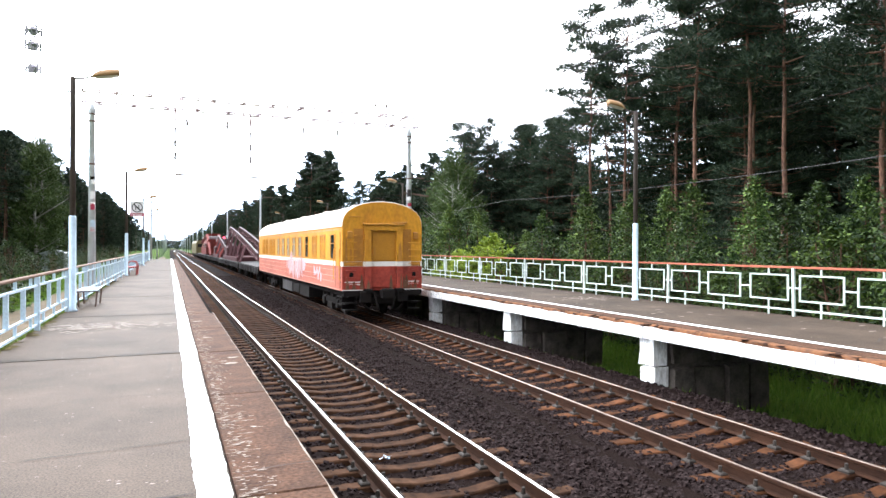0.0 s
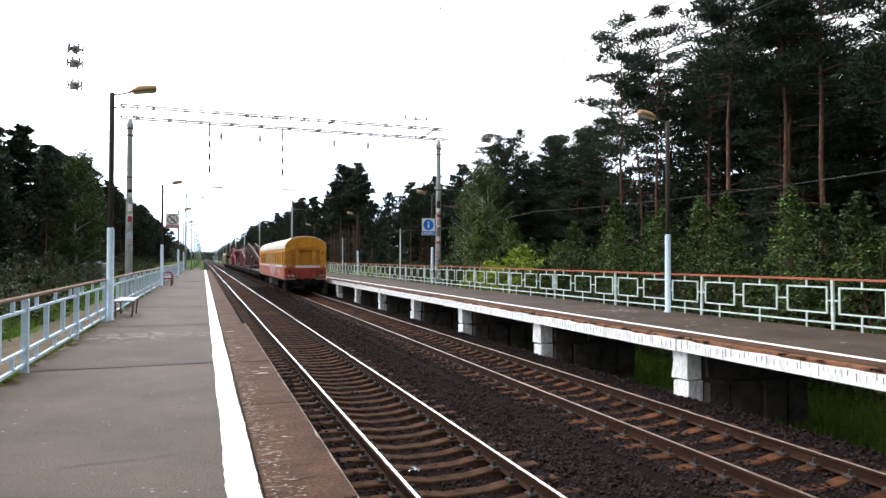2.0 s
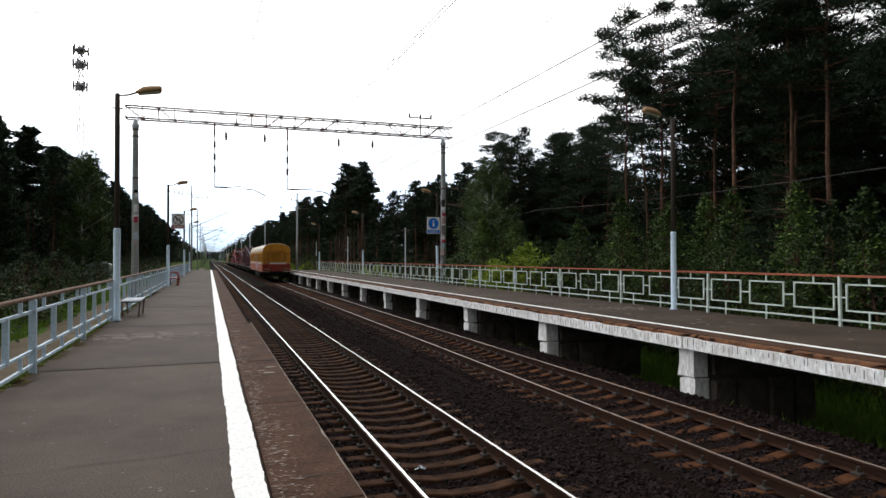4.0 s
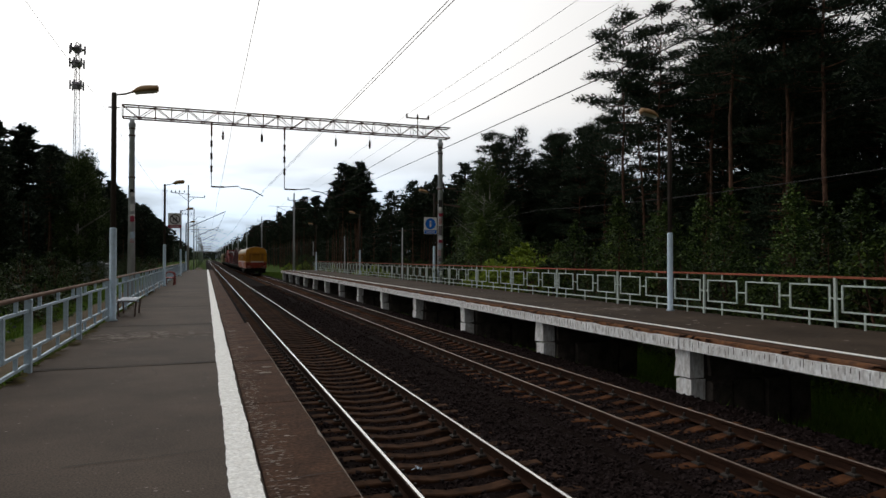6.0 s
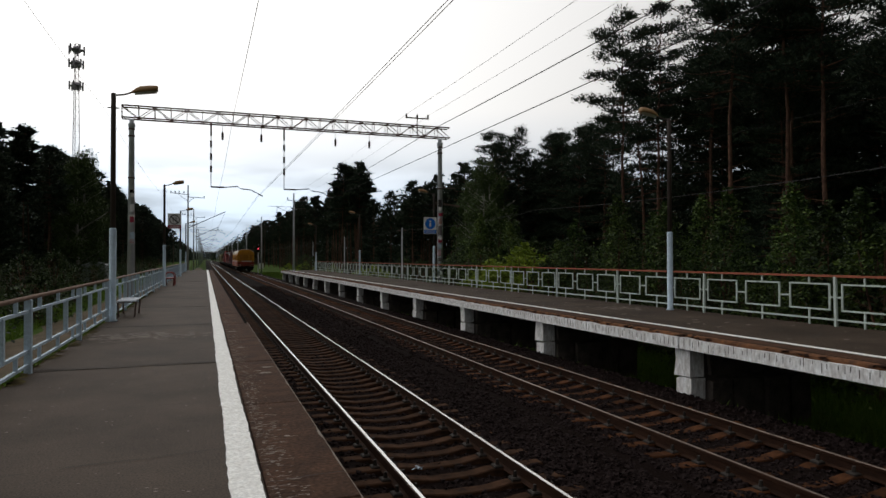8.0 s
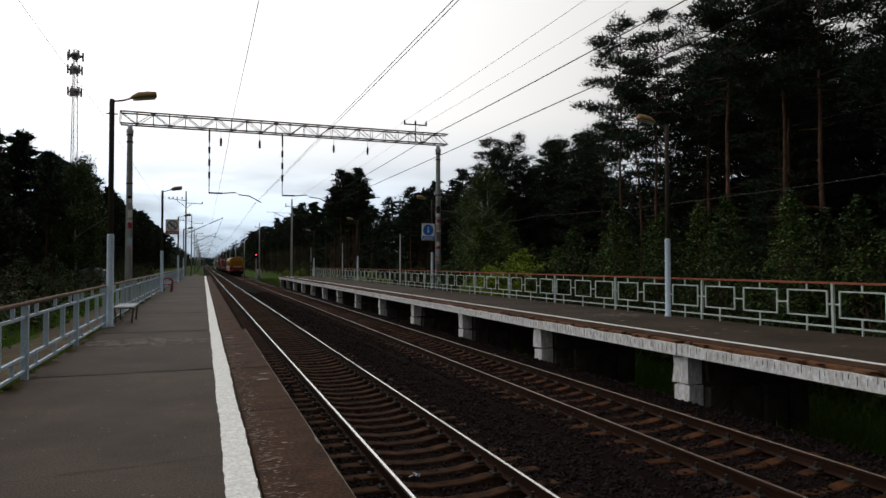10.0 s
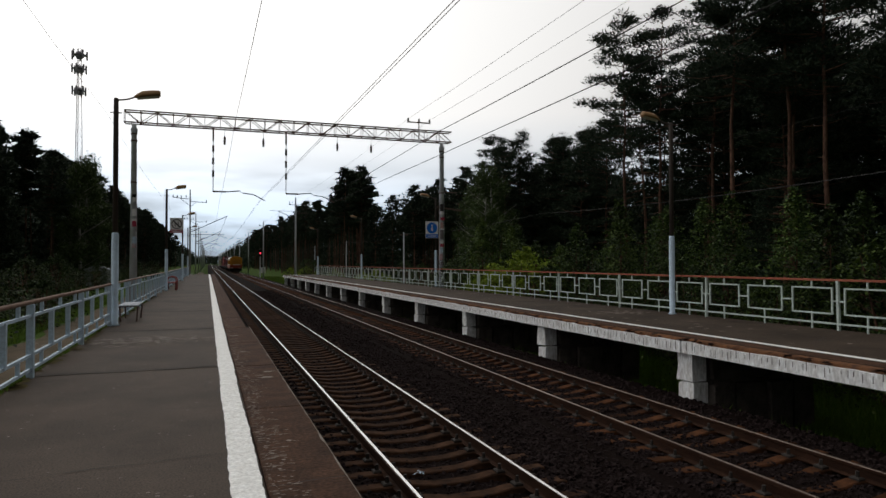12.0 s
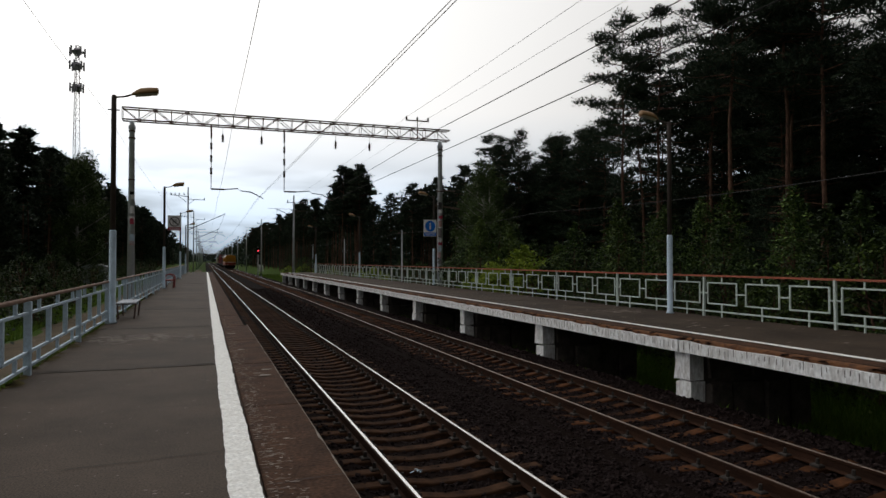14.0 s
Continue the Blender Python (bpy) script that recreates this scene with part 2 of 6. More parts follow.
M["coach_yellow"] = material("coach_yellow", (0.60, 0.285, 0.020), 0.45, dark=(0.34, 0.135, 0.018), scale=1.1, amount=0.75, bump=0.08, bump_scale=9, stretch=(1, 1, 0.5), fine=0.2)
M["coach_red"] = material("coach_red", (0.36, 0.052, 0.032), 0.5, dark=(0.19, 0.036, 0.026), scale=1.4, amount=0.8, bump=0.08, bump_scale=9, fine=0.2)
# faded red, paled further to stand in for grazing sky light on the side
M["coach_side_red"] = material("faded_sky_paled_red", (0.42, 0.145, 0.095), 0.6, dark=(0.30, 0.070, 0.045), scale=0.9, amount=0.8, bump=0.06, bump_scale=9, stretch=(1, 0.5, 1.6), fine=0.2)
M["coach_white"] = material("coach_white", (0.72, 0.68, 0.63), 0.5, dark=(0.5, 0.45, 0.4), scale=3, amount=0.5)
M["coach_roof"] = material("coach_roof", (0.58, 0.52, 0.43), 0.55, dark=(0.36, 0.30, 0.23), scale=1.5, amount=0.8)
M["coach_door"] = material("coach_end_door", (0.42, 0.19, 0.016), 0.5, dark=(0.28, 0.12, 0.015), scale=2, amount=0.6)
M["coach_dirt"] = material("sooty_panel", (0.44, 0.20, 0.025), 0.55, dark=(0.22, 0.095, 0.03), scale=2, amount=0.7)
M["under"] = material("underframe_black", (0.010, 0.009, 0.009), 0.8, spec=0.06, dark=(0.017, 0.013, 0.011), scale=3, amount=0.7)
M["glass_dark"] = material("window_glass", (0.02, 0.022, 0.024), 0.08, scale=2, amount=0.2)
M["curtain"] = material("window_curtain", (0.30, 0.22, 0.13), 0.6, dark=(0.12, 0.08, 0.05), scale=2.5, amount=0.8)
M["graffiti"] = material("graffiti_paint", (0.44, 0.35, 0.38), 0.5, dark=(0.42, 0.20, 0.16), scale=2.4, amount=0.9)
M["crane_red"] = material("crane_red", (0.165, 0.030, 0.026), 0.75, spec=0.08, dark=(0.07, 0.025, 0.024), scale=1.5, amount=0.8)
M["crane_purple"] = material("weathered_maroon", (0.080, 0.034, 0.038), 0.8, spec=0.06, dark=(0.045, 0.028, 0.03), scale=1.5, amount=0.7)
M["crane_grey"] = material("pale_grey_steel", (0.22, 0.20, 0.21), 0.75, spec=0.08, dark=(0.16, 0.13, 0.14), scale=2, amount=0.7)
M["wagon_grey"] = material("wagon_grey", (0.075, 0.072, 0.075), 0.8, spec=0.08, dark=(0.035, 0.031, 0.029), scale=1.5, amount=0.8)
M["moss"] = material("moss", (0.10, 0.085, 0.03), 0.95, dark=(0.05, 0.035, 0.02), scale=6, amount=0.9, bump=0.8, spec=0.05)
M["loco_green"] = material("locomotive_ochre", (0.16, 0.12, 0.045), 0.55, dark=(0.05, 0.06, 0.035), scale=0.8, amount=0.7)
M["sign_white"] = material("sign_white", (0.84, 0.83, 0.84), 0.4, scale=5, amount=0.15)
M["sign_red"] = material("sign_red", (0.40, 0.05, 0.09), 0.4, scale=5, amount=0.2)
M["sign_black"] = material("sign_black", (0.05, 0.045, 0.045), 0.4, scale=5, amount=0.2)
M["sign_blue"] = material("sign_blue", (0.012, 0.18, 0.72), 0.4, scale=5, amount=0.2)
M["bench_wood"] = material("bench_slat_paint", (0.52, 0.56, 0.62), 0.6, dark=(0.35, 0.36, 0.38), scale=5, amount=0.6)
M["bench_red"] = material("bench_red", (0.34, 0.07, 0.06), 0.6, scale=5)
M["mast_red"] = material("mast_red", (0.38, 0.26, 0.26), 0.6, scale=2)
# antenna grey lightened, the bright sky's glare is put into the colour
M["antenna"] = material("glare_bleached_grey", (0.50, 0.47, 0.52), 0.6, dark=(0.20, 0.18, 0.22), scale=0.6, amount=0.8)
M["coach_pink"] = material("faded_trim", (0.58, 0.30, 0.23), 0.55, dark=(0.42, 0.12, 0.08), scale=2, amount=0.7)
M["grime"] = material("brake_grime", (0.085, 0.045, 0.028), 0.8, dark=(0.24, 0.12, 0.07), scale=3, amount=0.9)
M["graffiti_pink"] = material("pink_spray", (0.60, 0.36, 0.36), 0.5, dark=(0.50, 0.42, 0.52), scale=2.5, amount=0.8)
M["roof_grey"] = material("shed_sheet", (0.38, 0.41, 0.45), 0.6, dark=(0.25, 0.27, 0.3), scale=1)
M["brick_wall"] = material("house_wall", (0.35, 0.27, 0.22), 0.85, dark=(0.2, 0.16, 0.14), scale=1)
glow = bpy.data.materials.new("red_signal_glow")
glow.use_nodes = True
glow.node_tree.nodes["Principled BSDF"].inputs["Base Color"].default_value = (0.4, 0.01, 0.02, 1)
glow.node_tree.nodes["Principled BSDF"].inputs["Emission Color"].default_value = (1.0, 0.06, 0.10, 1)
glow.node_tree.nodes["Principled BSDF"].inputs["Emission Strength"].default_value = 4.0
M["glow"] = glow


# ---- mesh helpers ----
class Geo:
    """Collects faces; part() makes one mesh of them."""

    def __init__(self):
        self.v, self.f = [], []

    def add(self, verts, faces):
        o = len(self.v)
        self.v += [tuple(p) for p in verts]
        self.f += [tuple(i + o for i in q) for q in faces]
        return self

    def box(self, x0, x1, y0, y1, z0, z1, c=0.0, m=None):
        """A box whose upper edges are worn by a chamfer c."""
        if c:
            vs = [(x0, y0, z0), (x1, y0, z0), (x1, y1, z0), (x0, y1, z0), (x0, y0, z1 - c), (x1, y0, z1 - c), (x1, y1, z1 - c), (x0, y1, z1 - c),
                  (x0 + c, y0 + c, z1), (x1 - c, y0 + c, z1), (x1 - c, y1 - c, z1), (x0 + c, y1 - c, z1)]
            fs = [(3, 2, 1, 0), (0, 1, 5, 4), (1, 2, 6, 5), (2, 3, 7, 6), (3, 0, 4, 7), (4, 5, 9, 8), (5, 6, 10, 9), (6, 7, 11, 10), (7, 4, 8, 11), (8, 9, 10, 11)]
        else:
            vs = [(x0, y0, z0), (x1, y0, z0), (x1, y1, z0), (x0, y1, z0), (x0, y0, z1), (x1, y0, z1), (x1, y1, z1), (x0, y1, z1)]
            fs = [(3, 2, 1, 0), (0, 1, 5, 4), (1, 2, 6, 5), (2, 3, 7, 6), (3, 0, 4, 7), (4, 5, 6, 7)]
        if m is not None:
            vs = [m @ Vector(p) for p in vs]
        return self.add(vs, fs)

    def tube(self, a, b, r0, r1=None, n=8, caps=True):
        a, b = Vector(a), Vector(b)
        r1 = r0 if r1 is None else r1
        q = (b - a).to_track_quat("Z", "Y")
        vs = [a + q @ Vector((r0 * math.cos(t), r0 * math.sin(t), 0)) for t in (2 * math.pi * i / n for i in range(n))]
        vs += [b + q @ Vector((r1 * math.cos(t), r1 * math.sin(t), 0)) for t in (2 * math.pi * i / n for i in range(n))]
        fs = [(i, (i + 1) % n, n + (i + 1) % n, n + i) for i in range(n)]
        if caps:
            fs += [tuple(range(n - 1, -1, -1)), tuple(range(n, 2 * n))]
        return self.add(vs, fs)

    def beam(self, a, b, w, h):
        """A bar of square section from a to b."""
        a, b = Vector(a), Vector(b)
        d = b - a
        q = d.to_track_quat("Z", "Y")
        vs = [p + q @ Vector((sx * w / 2, sy * h / 2, 0)) for p in (a, b) for sx, sy in ((-1, -1), (1, -1), (1, 1), (-1, 1))]
        return self.add(vs, [(3, 2, 1, 0), (4, 5, 6, 7), (0, 1, 5, 4), (1, 2, 6, 5), (2, 3, 7, 6), (3, 0, 4, 7)])

    def polyline(self, pts, r, n=6):
        for a, b in zip(pts, pts[1:]):
            self.tube(a, b, r, r, n)
        return self

    def prism_y(self, profile, y0, y1):
        """A profile in x and z, drawn out along y."""
        n = len(profile)
        vs = [(x, y0, z) for x, z in profile] + [(x, y1, z) for x, z in profile]
        fs = [(i, n + i, n + (i + 1) % n, (i + 1) % n) for i in range(n)] + [tuple(range(n)), tuple(range(2 * n - 1, n - 1, -1))]
        return self.add(vs, fs)

    def spun(self, profile, n=14, at=(0, 0, 0)):
        """Radii and heights, turned round the upright axis."""
        k = len(profile)
        vs = [(at[0] + r * math.cos(2 * math.pi * i / n), at[1] + r * math.sin(2 * math.pi * i / n), at[2] + z) for i in range(n) for r, z in profile]
        fs = [(i * k + j, ((i + 1) % n) * k + j, ((i + 1) % n) * k + j + 1, i * k + j + 1) for i in range(n) for j in range(k - 1)]
        fs += [tuple(i * k + k - 1 for i in range(n)), tuple(i * k for i in range(n - 1, -1, -1))]
        return self.add(vs, fs)

    def mesh(self, name, mat, smooth=False):
        me = bpy.data.meshes.new(name)
        me.from_pydata(self.v, [], self.f)
        if mat is not None:
            me.materials.append(mat)
        if smooth:
            me.polygons.foreach_set("use_smooth", [True] * len(me.polygons))
        me.update()
        return me


def part(name, geo, mat, parent=None, label="", smooth=False, at=None):
    """ONE mesh object under a thing, from collected faces or from a mesh that is shared."""
    me = geo if isinstance(geo, bpy.types.Mesh) else geo.mesh(name, mat, smooth)
    ob = new(name, me)
    if parent is not None:
        ob.parent = parent
    if at is not None:
        ob.matrix_basis = at
    if label:
        ob["label"] = label
    return ob


def thing(name, label, category, group="", kind="", at=None):
    """An Empty at a thing's base."""
    ob = new(name)
    ob.empty_display_size = 0.2
    if at is not None:
        ob.matrix_basis = at
    return tagged(ob, label, category, group, kind)


def wear(seed):
    return random.Random(seed)


# ---- ground ----
def sheet(name, x0, x1, y0, y1, step_x, step_y, height, mat, label, category, kind="structure"):
    xs = np.linspace(x0, x1, max(2, int((x1 - x0) / step_x) + 1))
    ys = np.linspace(y0, y1, max(2, int((y1 - y0) / step_y) + 1))
    vs = [(x, y, height(x, y)) for y in ys for x in xs]
    n = len(xs)
    fs = [(j * n + i, j * n + i + 1, (j + 1) * n + i + 1, (j + 1) * n + i) for j in range(len(ys) - 1) for i in range(n - 1)]
    g = Geo().add(vs, fs)
    ob = part(name, g, mat, smooth=True)
    return tagged(ob, label, category, kind=kind)


def ground_z(x, y):
    rough = 0.12 * noise.noise((x * 0.25, y * 0.25, 0)) if abs(x) < 60 and abs(y) < 150 else 0.0
    if x < -3:
        z = -0.15
    elif x > 9.9:
        z = -1.05 if x > 10.4 else -1.2
    else:
        z = -1.0
    return z + rough


def ground_sheet():
    xs = [-2500, -600, -150, -60, -40, -30, -24, -19, -15, -12, -10, -8, -6.5, -5, -4, -3.2, -2.9, 9.2, 9.9, 10.6, 11.5, 12.5, 13.5, 14.5, 16, 18, 20, 23, 27, 32, 40, 60, 150, 600, 2500]
    ys = [-600, -150, -60, -30] + list(range(-20, 121, 3)) + [130, 145, 165, 190, 230, 290, 380, 500, 700, 1100, 1800, 4000]
    vs = [(x, y, ground_z(x, y)) for y in ys for x in xs]
    n = len(xs)
    fs = [(j * n + i, j * n + i + 1, (j + 1) * n + i + 1, (j + 1) * n + i) for j in range(len(ys) - 1) for i in range(n - 1)]
    return tagged(part("ground", Geo().add(vs, fs), M["grass_ground"], smooth=True), "green uneven grass ground beside the railway", "ground", kind="structure")


ground_sheet()
sheet("path", -6.6, -2.62, -10, 130, 0.5, 1.0, lambda x, y: ground_z(x, y) + 0.06 + 0.05 * noise.noise((x, y, 3)) - 0.1 * abs((x + 4.6) / 2.0) ** 4, M["sand"], "trodden brown earth path beside the platform", "path")

sheet("path", -2.95, -0.35, 96.2, 190, 0.2, 4.0, lambda x, y: 0.02 - 1.2 * max(0.0, abs(x + 1.65) / 1.3 - 0.62) / 0.38, M["sand"], "trodden earth path on a low bank beyond the platform", "path")

RAILS_1, RAILS_2 = (2.32, 3.91), (6.61, 8.20)
TRACKS = (3.115, 7.405)


def ballast_z(x, y):
    z = -0.245 if x < 5.2 else -0.218
    d = min(abs(x - TRACKS[0]), abs(x - TRACKS[1]))
    if d > 0.85:
        z += (0.07 if x < 5.2 else 0.045) * min(1.0, (d - 0.85) / 0.3)
    if x < 1.3:
        z -= (1.3 - x) * 0.5
    if x > 9.6:
        z -= (x - 9.6) * 0.62
    if 4.75 < x < 5.8:
        z -= 0.05
    return z + 0.030 * noise.noise((x * 3, y * 3, 1)) + 0.020 * noise.noise((x * 9, y * 9, 4))


def ballast_bed():
    vs, fs = [], []
    xs = np.concatenate([np.linspace(0.2, 9.2, 46), np.linspace(9.4, 11.4, 13)])
    ys = np.concatenate([np.arange(-12, 26, 0.2), np.arange(26, 90, 1.0), np.arange(90, 900, 15.0)])
    n = len(xs)
    for y in ys:
        for x in xs:
            vs.append((x, y, ballast_z(x, y)))
    for j in range(len(ys) - 1):
        for i in range(n - 1):
            fs.append((j * n + i, j * n + i + 1, (j + 1) * n + i + 1, (j + 1) * n + i))
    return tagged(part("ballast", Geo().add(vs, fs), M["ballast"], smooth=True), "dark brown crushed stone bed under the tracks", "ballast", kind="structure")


ballast_bed()


def stone_field(name, count, area, size, seed, label, mat):
    """Single crushed stones, lying on the bed."""
    r = np.random.RandomState(seed)
    base = np.array([(1, 0, 0), (-0.5, 0.87, 0), (-0.5, -0.87, 0), (0.3, 0.5, 0.75), (-0.7, 0, 0.6), (0.3, -0.6, 0.7)], float)
    tri = np.array([(0, 1, 3), (1, 4, 3), (1, 2, 4), (2, 5, 4), (2, 0, 5), (0, 3, 5), (3, 4, 5)])
    x = area[0] + (area[1] - area[0]) * r.rand(count)
    y = area[2] + (area[3] - area[2]) * r.rand(count) ** 1.5
    keep = np.ones(count, bool)
    for rails in (RAILS_1, RAILS_2):
        for q in rails:
            keep &= np.abs(x - q) > 0.10
    x, y = x[keep], y[keep]
    count = len(x)
    a, s = r.rand(count) * 6.28, size * (0.5 + r.rand(count))
    jit = 1 + 0.35 * (r.rand(count, 6, 3) - 0.5) * 2
    p = base[None] * jit * s[:, None, None]
    c, sn = np.cos(a)[:, None], np.sin(a)[:, None]
    px, py = p[:, :, 0] * c - p[:, :, 1] * sn, p[:, :, 0] * sn + p[:, :, 1] * c
    z0 = np.array([ballast_z(u, v) for u, v in zip(x, y)]) - size * 0.25
    vs = np.stack([px + x[:, None], py + y[:, None], p[:, :, 2] + z0[:, None]], 2).reshape(-1, 3)
    fs = (tri[None] + 6 * np.arange(count)[:, None, None]).reshape(-1, 3)
    me = bpy.data.meshes.new(name)
    me.from_pydata(vs.tolist(), [], fs.tolist())
    me.materials.append(mat)
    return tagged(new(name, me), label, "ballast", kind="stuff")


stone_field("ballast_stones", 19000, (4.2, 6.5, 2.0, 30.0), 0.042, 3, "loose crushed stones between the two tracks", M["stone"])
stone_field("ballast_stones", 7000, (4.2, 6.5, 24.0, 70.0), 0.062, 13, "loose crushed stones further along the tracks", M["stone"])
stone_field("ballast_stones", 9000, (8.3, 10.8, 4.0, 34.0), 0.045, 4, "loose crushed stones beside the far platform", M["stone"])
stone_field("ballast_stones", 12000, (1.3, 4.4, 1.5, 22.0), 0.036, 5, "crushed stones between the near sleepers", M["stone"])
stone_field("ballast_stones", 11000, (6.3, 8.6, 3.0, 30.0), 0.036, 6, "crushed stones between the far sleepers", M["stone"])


# ---- tracks ----
def sleeper_mesh():
    g = Geo()
    w = 0.13
    sec = [(-1.35, -0.02), (-0.55, -0.03), (-0.25, -0.075), (0.25, -0.075), (0.55, -0.03), (1.35, -0.02)]
    vs = []
    for x, z in sec:
        for y, dz in ((-w, -0.20), (-w * 0.8, -0.015), (-w * 0.68, 0.0), (w * 0.68, 0.0), (w * 0.8, -0.015), (w, -0.20)):
            vs.append((x, y, z + dz))
    fs = []
    for i in range(len(sec) - 1):
        for j in range(5):
            fs.append((i * 6 + j, i * 6 + j + 1, (i + 1) * 6 + j + 1, (i + 1) * 6 + j)[::-1])
    fs += [tuple(range(6))[::-1], tuple(range(30, 36))]
    return g.add(vs, fs)


SLEEPER = 0.545
SLEEPER_TOP = -0.168


def railway_track(centre, rails, top_mat, sleeper_mat, label, offset):
    t = thing("railway_track", label, "railway track", kind="structure", at=pose(centre, 0, 0))
    for q in rails:
        x = q - centre
        prof = [(-0.075, -0.18), (-0.075, -0.168), (-0.012, -0.15), (-0.009, -0.055), (-0.036, -0.042), (-0.036, -0.006), (-0.028, -0.0015),
                (0.028, -0.0015), (0.036, -0.006), (0.036, -0.042), (0.009, -0.055), (0.012, -0.15), (0.075, -0.168), (0.075, -0.18)]
        rail = part("rail", Geo().prism_y([(x + a, b) for a, b in reversed(prof)], -25, 900), M["rust"], t, "rust-brown steel rail")
        d = 0.009 if x < 0 else -0.009   # worn towards the gauge side
        part("running_surface", Geo().prism_y([(x + d + a, b) for a, b in [(-0.023, -0.004), (0.023, -0.004), (0.021, 0.0), (-0.021, 0.0)]], -25, 900), top_mat, rail, "bright worn rail head")
    near = sleeper_mesh().mesh("sleeper", sleeper_mat)
    far = Geo()
    clips = Geo()
    base = sleeper_mesh()
    r = wear(int(centre * 10))
    for i in range(-8, 700):
        y = offset + i * SLEEPER
        if i < 150:
            m = pose(0.02 * r.uniform(-1, 1), y + 0.02 * r.uniform(-1, 1), SLEEPER_TOP + 0.035 + 0.006 * r.uniform(-1, 1), 0, 0, r.uniform(-0.6, 0.6))
            part("sleeper", near, None, t, at=m)
        else:
            far.add([(x, yy + y, z + SLEEPER_TOP + 0.035) for x, yy, z in base.v], base.f)
        if i < 110:
            for q in rails:
                x = q - centre
                for s in (-1, 1):
                    clips.box(x + s * 0.125 - 0.06, x + s * 0.125 + 0.06, y - 0.075, y + 0.075, -0.19, -0.125, 0.015)
                    clips.tube((x + s * 0.12, y, -0.15), (x + s * 0.12, y, -0.05), 0.032, 0.022, 6)
    tagged(part("sleepers_beyond", far, sleeper_mat, t), kind="stuff")
    tagged(part("rail_clips", clips, M["clip"], t, "dark bolted rail clips"), kind="stuff")
    return t


railway_track(TRACKS[0], RAILS_1, M["rail_top"], M["sleeper"], "railway track with bright rails and brown-stained concrete sleepers", 0.1)
railway_track(TRACKS[1], RAILS_2, M["dull_rail_top"], M["sleeper_rusty"], "railway track with duller rails and rusty concrete sleepers", 0.35)


# ---- the platform on which the camera stands ----
DECK = 1.1
LEFT_END = 96.0


def slab_loop(parent, x0, x1, y0, y1, step, top, thick, mat, seed, gap=0.02):
    """Deck slabs with open joints, each laid a little unevenly."""
    r = wear(seed)
    y = y0
    while y < y1 - 0.1:
        ye = min(y + step, y1)
        g = Geo().box(x0, x1, y + gap / 2, ye - gap / 2, -thick, 0, 0.012)
        part("slab", g, mat, parent, at=pose(0, 0, top + r.uniform(-0.004, 0.004)))
        y = ye


